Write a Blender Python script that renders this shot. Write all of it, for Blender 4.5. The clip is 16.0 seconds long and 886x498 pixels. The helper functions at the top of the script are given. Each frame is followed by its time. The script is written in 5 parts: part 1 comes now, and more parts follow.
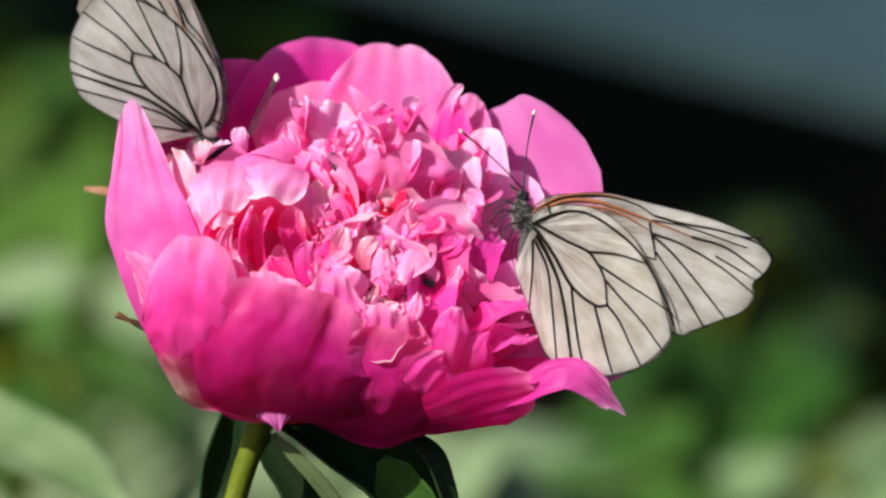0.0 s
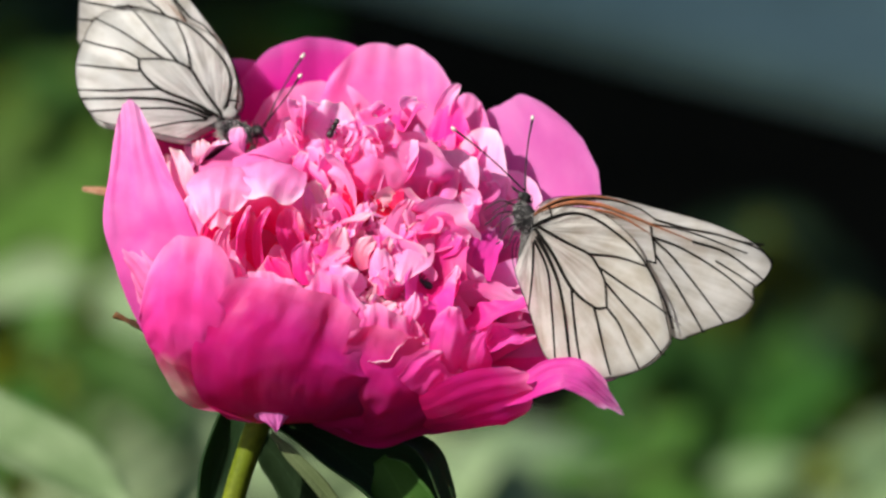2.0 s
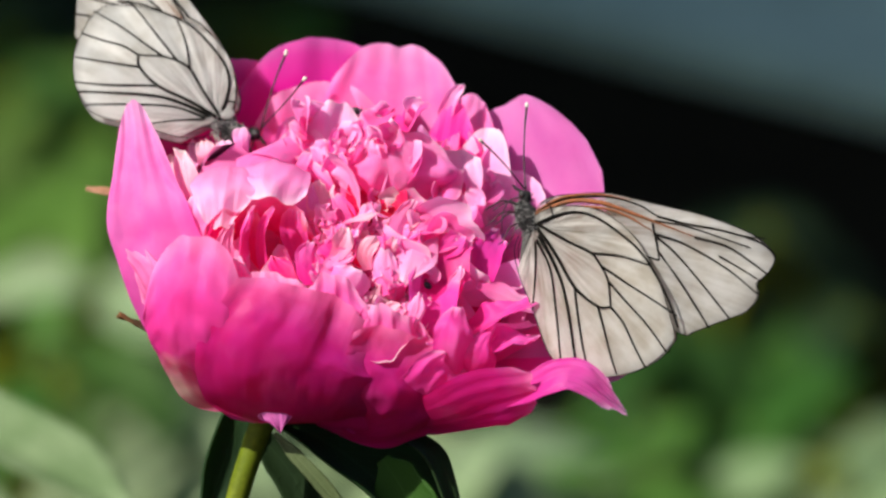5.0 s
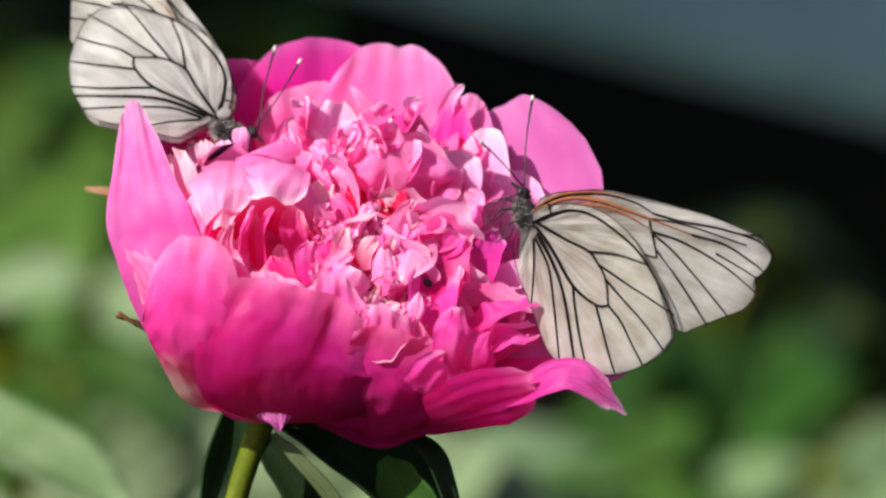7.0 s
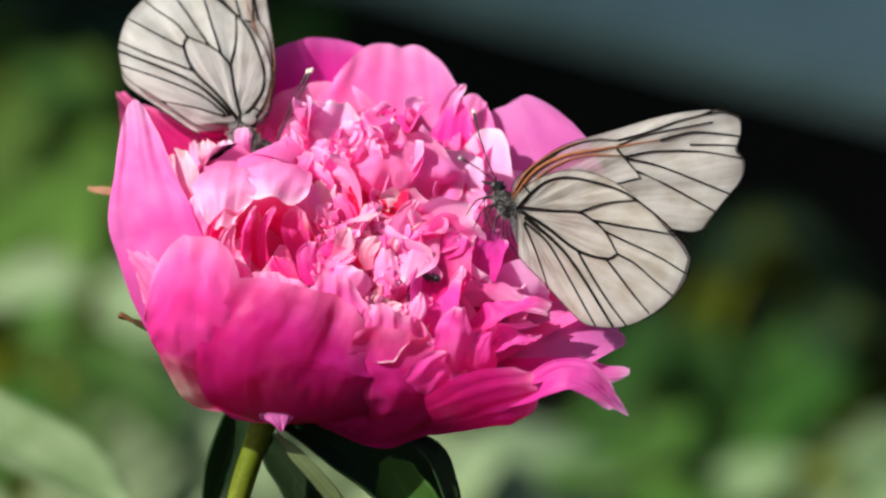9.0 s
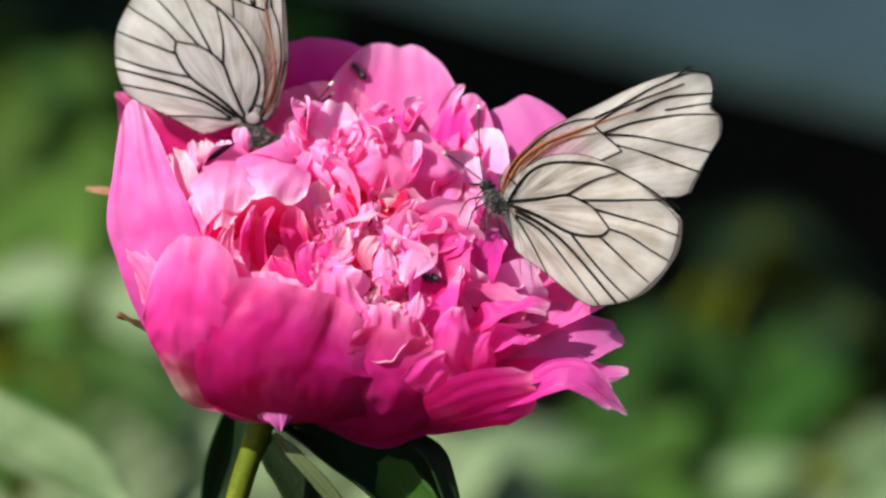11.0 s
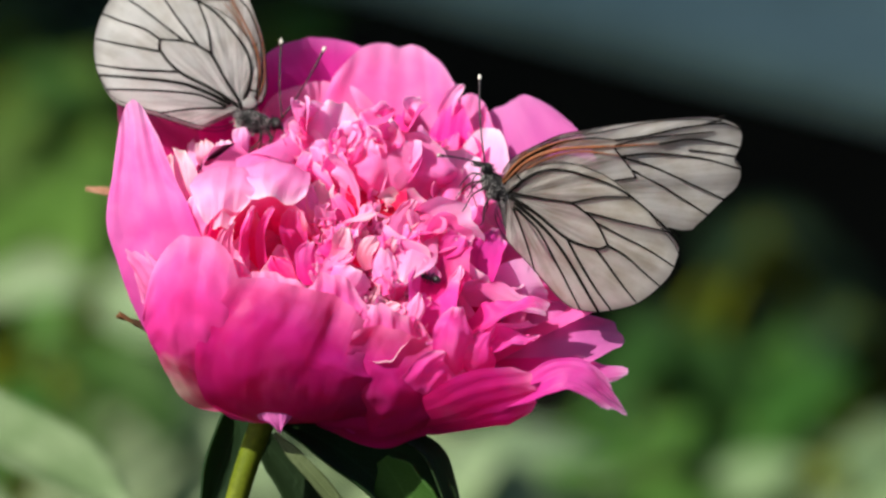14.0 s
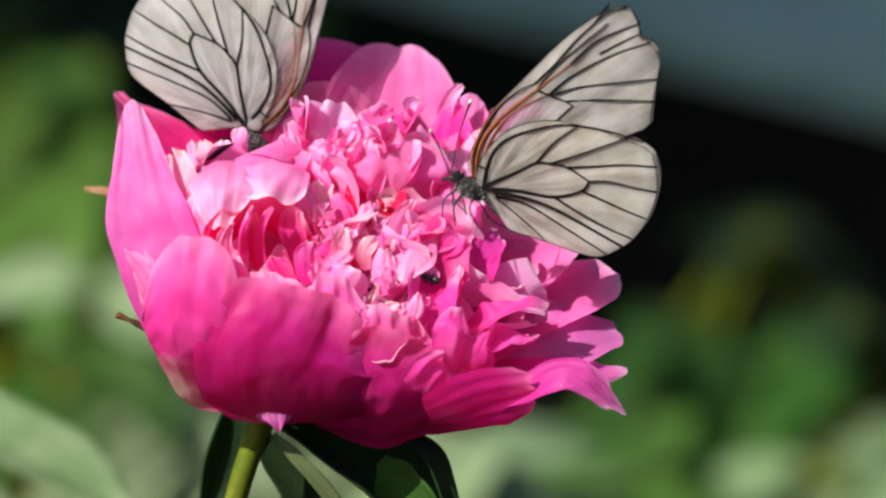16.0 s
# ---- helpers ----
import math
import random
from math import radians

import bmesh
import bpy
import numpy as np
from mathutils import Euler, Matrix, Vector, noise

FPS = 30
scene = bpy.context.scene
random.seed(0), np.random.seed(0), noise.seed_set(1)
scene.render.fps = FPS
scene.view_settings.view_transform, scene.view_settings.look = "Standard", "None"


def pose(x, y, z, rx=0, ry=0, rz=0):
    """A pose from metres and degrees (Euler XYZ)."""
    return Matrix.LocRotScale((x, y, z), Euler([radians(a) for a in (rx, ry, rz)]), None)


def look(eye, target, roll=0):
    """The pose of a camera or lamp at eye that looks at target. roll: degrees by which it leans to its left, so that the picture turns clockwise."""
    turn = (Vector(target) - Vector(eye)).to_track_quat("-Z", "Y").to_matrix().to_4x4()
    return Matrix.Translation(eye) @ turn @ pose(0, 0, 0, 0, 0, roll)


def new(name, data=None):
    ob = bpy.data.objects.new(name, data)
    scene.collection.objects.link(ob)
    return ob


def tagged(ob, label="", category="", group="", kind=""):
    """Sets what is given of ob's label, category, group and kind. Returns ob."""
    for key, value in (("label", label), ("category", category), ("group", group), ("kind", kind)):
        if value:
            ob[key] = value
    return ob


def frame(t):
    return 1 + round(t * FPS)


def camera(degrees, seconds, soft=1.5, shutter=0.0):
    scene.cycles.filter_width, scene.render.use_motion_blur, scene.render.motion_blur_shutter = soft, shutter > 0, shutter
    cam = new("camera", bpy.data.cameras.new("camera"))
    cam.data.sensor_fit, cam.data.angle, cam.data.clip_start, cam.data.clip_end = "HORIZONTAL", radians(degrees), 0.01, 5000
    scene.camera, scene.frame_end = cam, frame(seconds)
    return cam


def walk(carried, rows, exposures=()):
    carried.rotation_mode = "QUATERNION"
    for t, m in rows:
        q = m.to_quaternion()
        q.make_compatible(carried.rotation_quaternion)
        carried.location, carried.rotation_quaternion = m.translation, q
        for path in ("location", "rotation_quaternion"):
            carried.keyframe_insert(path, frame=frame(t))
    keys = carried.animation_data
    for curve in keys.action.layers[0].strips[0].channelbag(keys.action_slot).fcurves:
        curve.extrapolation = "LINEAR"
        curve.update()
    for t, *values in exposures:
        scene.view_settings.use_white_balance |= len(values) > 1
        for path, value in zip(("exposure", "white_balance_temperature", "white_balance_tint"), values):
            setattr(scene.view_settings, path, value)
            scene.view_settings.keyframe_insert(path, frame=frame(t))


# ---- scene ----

# A single peony in a garden bed, two black-veined white butterflies on it, one still long lens.
# The flower is laid out on a plan sheet that stands square to the view: one unit is 0.085 mm,
# x to the right, y down, d towards the viewer.
U = 0.000085
REACH = 1.0
PITCH = radians(20)
HEART = Vector((0, 0, 0.6))
RIGHT = Vector((1, 0, 0))
UP = Vector((0, math.sin(PITCH), math.cos(PITCH)))
BACK = Vector((0, -math.cos(PITCH), math.sin(PITCH)))
SHEET = Matrix((RIGHT, UP, BACK)).transposed()


def at(x, y, d=0.0):
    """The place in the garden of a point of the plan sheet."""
    k = (REACH - d * U) / REACH
    return HEART + RIGHT * ((x - 784) * U * k) + UP * ((441 - y) * U * k) + BACK * (d * U)


eye = HEART + BACK * REACH
cam = camera(2 * math.degrees(math.atan(784 * U / REACH)), 16.0, soft=2.5)
cam.data.dof.use_dof = True
cam.data.dof.focus_distance = REACH - 0.006
cam.data.dof.aperture_fstop = cam.data.lens / 15.0
walk(cam, [(0.0, look(eye, HEART)), (16.0, look(eye, HEART))])

# ---- light ----
to_sun = (RIGHT * -0.62 + UP * 0.56 + BACK * 0.56).normalized()
world = bpy.data.worlds.new("sky")
scene.world = world
world.use_nodes = True
wn = world.node_tree.nodes
sky = wn.new("ShaderNodeTexSky")
sky.sky_type, sky.sun_disc = "NISHITA", False
sky.air_density, sky.dust_density, sky.ozone_density = 0.6, 2.5, 0.5
sky.sun_elevation = math.asin(to_sun.z)
sky.sun_rotation = math.atan2(to_sun.x, to_sun.y)
world.node_tree.links.new(sky.outputs[0], wn["Background"].inputs[0])
wn["Background"].inputs[1].default_value = 0.085
sun = new("sun", bpy.data.lights.new("sun", "SUN"))
sun.data.energy, sun.data.angle, sun.data.color = 5.0, radians(0.53), (1.0, 0.95, 0.88)
sun.matrix_world = look(HEART + to_sun * 3, HEART)
scene.view_settings.exposure = 0.45


# ---- materials ----
class Nodes:
    """A short way to write a node material."""

    def __init__(self, name):
        self.mat = bpy.data.materials.new(name)
        self.mat.use_nodes = True
        self.tree = self.mat.node_tree
        self.tree.nodes.clear()

    def add(self, kind, inputs=(), operation="", blend_type="", uv_map=""):
        node = self.tree.nodes.new("ShaderNode" + kind)
        if operation:
            node.operation = operation
        if blend_type:
            node.blend_type = blend_type
        if uv_map:
            node.uv_map = uv_map
        for key, value in dict(inputs).items():
            if isinstance(value, bpy.types.NodeSocket):
                self.tree.links.new(value, node.inputs[key])
            else:
                node.inputs[key].default_value = value
        return node

    def ramp(self, fac, *stops):
        node = self.add("ValToRGB", {0: fac})
        while len(node.color_ramp.elements) < len(stops):
            node.color_ramp.elements.new(0.5)
        for el, (place, colour) in zip(node.color_ramp.elements, stops):
            el.position, el.color = place, (*colour, 1) if len(colour) == 3 else colour
        return node.outputs[0]

    def mix(self, fac, a, b, how="MIX"):
        node = self.add("MixRGB", {0: fac, 1: a, 2: b}, blend_type=how)
        return node.outputs[0]

    def math(self, how, a, b=0.0):
        return self.add("Math", {0: a, 1: b}, operation=how).outputs[0]

    def noise(self, vector, scale, detail=4.0, rough=0.55):
        return self.add("TexNoise", {"Vector": vector, "Scale": scale, "Detail": detail, "Roughness": rough}).outputs["Fac"]

    def done(self, shader):
        out = self.add("OutputMaterial")
        self.tree.links.new(shader, out.inputs[0])
        return self.mat


def petal_material(name, base, tip, pale, glow, through_light=0.42, foot=0.0, relief=0.45, mottle=0.2):
    """base, tip: colours down in the cup and at the rim; pale: of the rim's very edge; glow: of the light that comes through."""
    n = Nodes(name)
    uv = n.add("UVMap", uv_map="petal").outputs[0]
    sep = n.add("SeparateXYZ", {0: uv})
    across, along = sep.outputs[0], sep.outputs[1]
    rand = n.add("ObjectInfo").outputs["Random"]
    geo = n.add("NewGeometry").outputs["Position"]
    stretch = n.add("Mapping", {0: uv, 3: (26.0, 2.2, 1.0)}).outputs[0]
    shift = n.add("VectorMath", {0: stretch, 1: n.add("CombineXYZ", {0: n.math("MULTIPLY", rand, 37.0), 1: n.math("MULTIPLY", rand, 11.0)}).outputs[0]}, operation="ADD").outputs[0]
    streak = n.noise(shift, 1.0, 5.0, 0.6)
    cloud = n.noise(geo, 160.0, 3.0)
    grain = n.noise(geo, 2200.0, 3.0)
    wrinkle = n.noise(n.add("Mapping", {0: shift, 3: (0.35, 1.6, 1.0)}).outputs[0], 1.0, 4.0, 0.6)
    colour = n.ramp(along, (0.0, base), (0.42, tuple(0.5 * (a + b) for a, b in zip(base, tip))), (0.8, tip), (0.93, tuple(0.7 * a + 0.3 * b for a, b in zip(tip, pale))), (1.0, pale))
    colour = n.mix(n.math("MULTIPLY", n.ramp(streak, (0.38, (0, 0, 0)), (0.72, (1, 1, 1))), 0.12), colour, (*tuple(0.75 * c + 0.25 * p for c, p in zip(tip, pale)), 1))
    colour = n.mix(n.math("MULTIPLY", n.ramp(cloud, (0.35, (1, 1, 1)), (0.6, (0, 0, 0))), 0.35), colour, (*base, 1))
    patch = n.math("MULTIPLY", n.ramp(n.noise(geo, 95.0, 4.0, 0.6), (0.50, (0, 0, 0)), (0.72, (1, 1, 1))), mottle)
    colour = n.mix(patch, colour, (*pale, 1))
    if foot:
        side = n.ramp(n.math("ADD", across, n.math("MULTIPLY", n.math("SUBTRACT", streak, 0.5), 0.3)), (0.50, (0, 0, 0)), (0.78, (1, 1, 1)))
        base_zone = n.ramp(n.math("ADD", along, n.math("MULTIPLY", n.math("SUBTRACT", cloud, 0.5), 0.25)), (0.38, (1, 1, 1)), (0.58, (0, 0, 0)))
        white = n.math("MULTIPLY", n.math("MULTIPLY", side, base_zone), foot)
        colour = n.mix(white, colour, (0.72, 0.66, 0.52, 1))
    hue = n.add("HueSaturation", {"Hue": n.math("ADD", 0.488, n.math("MULTIPLY", rand, 0.024)), "Saturation": 1.0, "Value": n.math("ADD", 0.92, n.math("MULTIPLY", rand, 0.12)), "Color": colour}).outputs[0]
    bump = n.add("Bump", {"Strength": 0.35, "Distance": 0.0007, "Height": n.math("ADD", n.math("MULTIPLY", wrinkle, relief), n.math("ADD", n.math("MULTIPLY", streak, 0.25), n.math("MULTIPLY", grain, 0.12)))}).outputs[0]
    front = n.add("BsdfPrincipled", {"Base Color": hue, "Roughness": 0.46, "Specular IOR Level": 0.18, "Normal": bump})
    back = n.add("BsdfTranslucent", {"Color": n.mix(0.75, hue, (*glow, 1)), "Normal": bump})
    return n.done(n.add("MixShader", {0: through_light, 1: front.outputs[0], 2: back.outputs[0]}).outputs[0])


def leaf_material(name, dark, light, rough=0.42, through_light=0.28):
    n = Nodes(name)
    uv = n.add("UVMap", uv_map="petal").outputs[0]
    sep = n.add("SeparateXYZ", {0: uv})
    across, along = sep.outputs[0], sep.outputs[1]
    rand = n.add("ObjectInfo").outputs["Random"]
    geo = n.add("NewGeometry").outputs["Position"]
    cloud = n.noise(geo, 70.0, 4.0)
    fine = n.noise(geo, 1500.0, 3.0)
    slant = n.math("SUBTRACT", n.math("MULTIPLY", along, 30.0), n.math("MULTIPLY", n.math("ABSOLUTE", n.math("SUBTRACT", across, 0.5)), 26.0))
    rib = n.ramp(n.math("PINGPONG", slant, 1.0), (0.0, (1, 1, 1)), (0.16, (0, 0, 0)))
    mid = n.ramp(n.math("ABSOLUTE", n.math("SUBTRACT", across, 0.5)), (0.0, (1, 1, 1)), (0.03, (0, 0, 0)))
    colour = n.mix(n.ramp(cloud, (0.35, (0, 0, 0)), (0.65, (1, 1, 1))), (*dark, 1), (*light, 1))
    colour = n.mix(n.math("MULTIPLY", n.mix(1.0, rib, mid, "LIGHTEN"), 0.35), colour, (*tuple(min(1, 1.8 * c + 0.02) for c in light), 1))
    hue = n.add("HueSaturation", {"Hue": n.math("ADD", 0.485, n.math("MULTIPLY", rand, 0.03)), "Value": n.math("ADD", 0.8, n.math("MULTIPLY", rand, 0.4)), "Color": colour}).outputs[0]
    bump = n.add("Bump", {"Strength": 0.35, "Distance": 0.0008, "Height": n.math("ADD", n.math("MULTIPLY", rib, -0.6), fine)}).outputs[0]
    front = n.add("BsdfPrincipled", {"Base Color": hue, "Roughness": rough, "Specular IOR Level": 0.28, "Normal": bump})
    back = n.add("BsdfTranslucent", {"Color": n.mix(0.5, hue, (0.16, 0.30, 0.03, 1))})
    return n.done(n.add("MixShader", {0: through_light, 1: front.outputs[0], 2: back.outputs[0]}).outputs[0])


def plain_material(name, a, b, scale, rough=0.6, bump=0.3, metal=0.0, depth=0.0003, gloss=0.4):
    """Two shades mottled by noise, with fine relief."""
    n = Nodes(name)
    geo = n.add("TexCoord").outputs["Object"]
    broad = n.noise(geo, scale, 4.0)
    fine = n.noise(geo, scale * 9.0, 4.0)
    colour = n.mix(n.ramp(broad, (0.35, (0, 0, 0)), (0.65, (1, 1, 1))), (*a, 1), (*b, 1))
    colour = n.mix(n.math("MULTIPLY", n.ramp(fine, (0.4, (1, 1, 1)), (0.6, (0, 0, 0))), 0.4), colour, (*tuple(0.5 * c for c in a), 1))
    normal = n.add("Bump", {"Strength": bump, "Distance": depth, "Height": fine}).outputs[0]
    s = n.add("BsdfPrincipled", {"Base Color": colour, "Roughness": rough, "Metallic": metal, "Specular IOR Level": gloss, "Normal": normal})
    return n.done(s.outputs[0])


def wing_material(name, pale, dusky, clear, rust=0.0, glow=(0.84, 0.67, 0.52)):
    """Thin scaly membrane: pale, dusted grey, letting light through; clear: how glassy it is."""
    n = Nodes(name)
    uv = n.add("UVMap", uv_map="petal").outputs[0]
    sep = n.add("SeparateXYZ", {0: uv})
    across, along = sep.outputs[0], sep.outputs[1]
    obj = n.add("TexCoord").outputs["Object"]
    rays = n.noise(n.add("Mapping", {0: uv, 3: (60.0, 3.0, 1.0)}).outputs[0], 1.0, 4.0)
    blot = n.noise(obj, 230.0, 4.0)
    dust = n.noise(obj, 3500.0, 3.0)
    colour = n.mix(n.ramp(blot, (0.40, (0, 0, 0)), (0.70, (1, 1, 1))), (*pale, 1), (*dusky, 1))
    colour = n.mix(n.math("MULTIPLY", n.ramp(rays, (0.42, (0, 0, 0)), (0.68, (1, 1, 1))), 0.5), colour, (0.86, 0.86, 0.82, 1))
    colour = n.mix(n.math("MULTIPLY", n.ramp(dust, (0.55, (0, 0, 0)), (0.72, (1, 1, 1))), 0.25), colour, (0.30, 0.29, 0.27, 1))
    colour = n.mix(n.math("MULTIPLY", n.ramp(along, (0.93, (0, 0, 0)), (1.0, (1, 1, 1))), 0.55), colour, (0.22, 0.21, 0.19, 1))
    if rust:
        off = n.math("ABSOLUTE", n.math("SUBTRACT", n.math("ADD", across, n.math("MULTIPLY", n.math("SUBTRACT", rays, 0.5), 0.06)), n.math("ADD", 0.21, n.math("MULTIPLY", along, 0.70))))
        band = n.math("MULTIPLY", n.ramp(off, (0.02, (1, 1, 1)), (0.085, (0, 0, 0))), n.ramp(along, (0.5, (1, 1, 1)), (0.74, (0, 0, 0))))
        colour = n.mix(n.math("MULTIPLY", band, rust), colour, (0.30, 0.15, 0.055, 1))
    root = n.math("DIVIDE", n.add("VectorMath", {0: obj}, operation="LENGTH").outputs["Value"], 400 * U)
    dusting = n.math("MULTIPLY", n.ramp(root, (0.04, (0.9, 0.9, 0.9)), (0.16, (0.55, 0.55, 0.55)), (0.42, (0, 0, 0))), n.ramp(rays, (0.40, (1, 1, 1)), (0.58, (0.1, 0.1, 0.1))))
    colour = n.mix(dusting, colour, (0.09, 0.088, 0.085, 1))
    bump = n.add("Bump", {"Strength": 0.4, "Distance": 0.0003, "Height": n.math("ADD", rays, n.math("MULTIPLY", dust, 0.2))}).outputs[0]
    face = n.add("BsdfPrincipled", {"Base Color": colour, "Roughness": 0.42, "Specular IOR Level": 0.45, "Normal": bump})
    lit = n.add("BsdfTranslucent", {"Color": n.mix(0.5, colour, (*glow, 1)), "Normal": bump})
    both = n.add("MixShader", {0: 0.5, 1: face.outputs[0], 2: lit.outputs[0]}).outputs[0]
    glass = n.add("BsdfTransparent", {0: (0.95, 0.93, 0.93, 1)})
    open_part = n.math("MULTIPLY", n.ramp(root, (0.03, (0.6, 0.6, 0.6)), (0.28, (1, 1, 1)), (0.40, (0.75, 0.75, 0.75)), (0.56, (0.22, 0.22, 0.22)), (1.0, (0.16, 0.16, 0.16))), clear)
    return n.done(n.add("MixShader", {0: open_part, 1: both, 2: glass.outputs[0]}).outputs[0])


# crimson base is pigment, deepened for the shade low on the bowl
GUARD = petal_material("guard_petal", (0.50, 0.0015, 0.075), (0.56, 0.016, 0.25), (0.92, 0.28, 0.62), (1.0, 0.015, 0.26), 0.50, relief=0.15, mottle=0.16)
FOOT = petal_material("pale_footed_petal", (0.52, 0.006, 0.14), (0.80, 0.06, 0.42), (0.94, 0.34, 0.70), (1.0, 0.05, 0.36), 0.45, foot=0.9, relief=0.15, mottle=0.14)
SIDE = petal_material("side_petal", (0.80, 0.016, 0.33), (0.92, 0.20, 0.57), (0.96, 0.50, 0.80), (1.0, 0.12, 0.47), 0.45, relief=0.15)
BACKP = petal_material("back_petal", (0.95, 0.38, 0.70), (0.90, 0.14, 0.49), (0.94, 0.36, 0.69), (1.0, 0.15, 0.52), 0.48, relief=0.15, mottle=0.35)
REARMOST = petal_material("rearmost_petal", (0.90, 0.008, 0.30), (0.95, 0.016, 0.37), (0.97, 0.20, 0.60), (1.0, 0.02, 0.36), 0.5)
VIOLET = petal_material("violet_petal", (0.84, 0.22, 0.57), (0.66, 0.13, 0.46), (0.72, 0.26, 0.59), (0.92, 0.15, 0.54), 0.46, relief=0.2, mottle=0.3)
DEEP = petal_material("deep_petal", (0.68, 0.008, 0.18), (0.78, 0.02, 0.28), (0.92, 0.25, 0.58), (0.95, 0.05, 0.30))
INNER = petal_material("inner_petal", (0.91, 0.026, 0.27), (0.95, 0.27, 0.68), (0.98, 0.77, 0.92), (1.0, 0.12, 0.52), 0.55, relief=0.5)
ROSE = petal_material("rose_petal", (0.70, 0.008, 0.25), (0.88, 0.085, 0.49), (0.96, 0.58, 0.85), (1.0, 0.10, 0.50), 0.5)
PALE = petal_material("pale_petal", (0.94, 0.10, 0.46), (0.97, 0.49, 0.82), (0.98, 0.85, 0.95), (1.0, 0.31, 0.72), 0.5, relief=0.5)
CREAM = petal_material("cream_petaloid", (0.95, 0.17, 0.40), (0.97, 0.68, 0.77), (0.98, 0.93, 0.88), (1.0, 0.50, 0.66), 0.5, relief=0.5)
# red pigment with the dimness of the hollow painted into its base
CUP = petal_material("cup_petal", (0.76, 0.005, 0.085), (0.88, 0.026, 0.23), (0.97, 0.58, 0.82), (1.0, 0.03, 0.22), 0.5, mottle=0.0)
# peony leaf: the bloom's shadow on it is put into this near-black green
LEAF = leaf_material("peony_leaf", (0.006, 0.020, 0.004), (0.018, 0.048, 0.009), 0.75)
# garden leaves in lit, middle and shaded copies; the brightness sits in the colour
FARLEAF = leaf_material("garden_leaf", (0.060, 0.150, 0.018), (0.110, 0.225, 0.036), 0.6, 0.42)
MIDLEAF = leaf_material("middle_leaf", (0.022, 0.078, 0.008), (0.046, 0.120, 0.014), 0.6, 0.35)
# two paler copies: sky sheen of glossy leaves painted as a lighter colour
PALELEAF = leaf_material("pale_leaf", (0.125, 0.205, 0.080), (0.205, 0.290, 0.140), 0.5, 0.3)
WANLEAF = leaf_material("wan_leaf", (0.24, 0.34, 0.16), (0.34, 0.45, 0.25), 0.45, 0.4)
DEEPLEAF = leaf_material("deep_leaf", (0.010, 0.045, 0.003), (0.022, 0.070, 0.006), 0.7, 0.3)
DUSKLEAF = leaf_material("shade_toned_leaf", (0.006, 0.022, 0.006), (0.014, 0.042, 0.010), 0.8, 0.15)
STEM = plain_material("green_stem", (0.095, 0.130, 0.006), (0.145, 0.175, 0.012), 90.0, 0.6, gloss=0.12)
UNDERLEAF = leaf_material("leaf_underside", (0.085, 0.130, 0.045), (0.120, 0.170, 0.065), 0.6, 0.2)
DRY = plain_material("dry_sepal", (0.16, 0.07, 0.02), (0.05, 0.035, 0.012), 300.0, 0.6)
TAN = plain_material("tan_petal_edge", (0.46, 0.26, 0.15), (0.30, 0.15, 0.08), 300.0, 0.6)
# soil kept near black, so deep shade behind the bed is in its colour
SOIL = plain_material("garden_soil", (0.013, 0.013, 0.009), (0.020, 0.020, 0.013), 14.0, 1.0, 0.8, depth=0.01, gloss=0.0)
SLATE = plain_material("slate_paving", (0.34, 0.54, 0.44), (0.40, 0.61, 0.50), 3.0, 0.7, 0.4, depth=0.002)
HIND = wing_material("hindwing_scales", (0.63, 0.62, 0.555), (0.40, 0.36, 0.275), 0.14)
FORE = wing_material("forewing_scales", (0.58, 0.58, 0.55), (0.38, 0.355, 0.29), 0.66, 0.9)
WHITER = wing_material("pale_wing_scales", (0.61, 0.62, 0.59), (0.42, 0.405, 0.35), 0.12, glow=(0.82, 0.80, 0.74))
ABDOMEN = plain_material("grey_abdomen", (0.05, 0.048, 0.046), (0.22, 0.21, 0.20), 700.0, 0.9, 1.0, depth=0.0005)
VEIN = plain_material("vein", (0.004, 0.0035, 0.003), (0.012, 0.010, 0.008), 900.0, 0.85, gloss=0.08)
RUST = plain_material("rust_vein", (0.27, 0.078, 0.018), (0.15, 0.052, 0.018), 500.0, 0.6)
HAIR = plain_material("body_hair", (0.16, 0.155, 0.15), (0.62, 0.60, 0.57), 500.0, 0.8)
FUR = plain_material("grey_fur", (0.006, 0.0055, 0.0055), (0.05, 0.048, 0.046), 600.0, 0.9, 1.0, depth=0.0006)
CHITIN = plain_material("black_chitin", (0.012, 0.011, 0.011), (0.03, 0.026, 0.024), 1500.0, 0.35)
CLUB = plain_material("pale_club", (0.75, 0.72, 0.62), (0.60, 0.57, 0.48), 1500.0, 0.5)


# ---- building blocks ----
def part(name, bm, material, parent, label="", smooth=True):
    """Link a bmesh as one mesh object under a thing or a part."""
    me = bpy.data.meshes.new(name)
    bm.normal_update()
    bm.to_mesh(me)
    bm.free()
    me.materials.append(material)
    if smooth:
        me.polygons.foreach_set("use_smooth", [True] * len(me.polygons))
    ob = new(name, me)
    ob.parent = parent
    if label:
        ob["label"] = label
    return ob


def thing(name, place, label, category, group=""):
    ob = new(name)
    ob.empty_display_size = 0.01
    ob.location = place
    return tagged(ob, label, category, group)


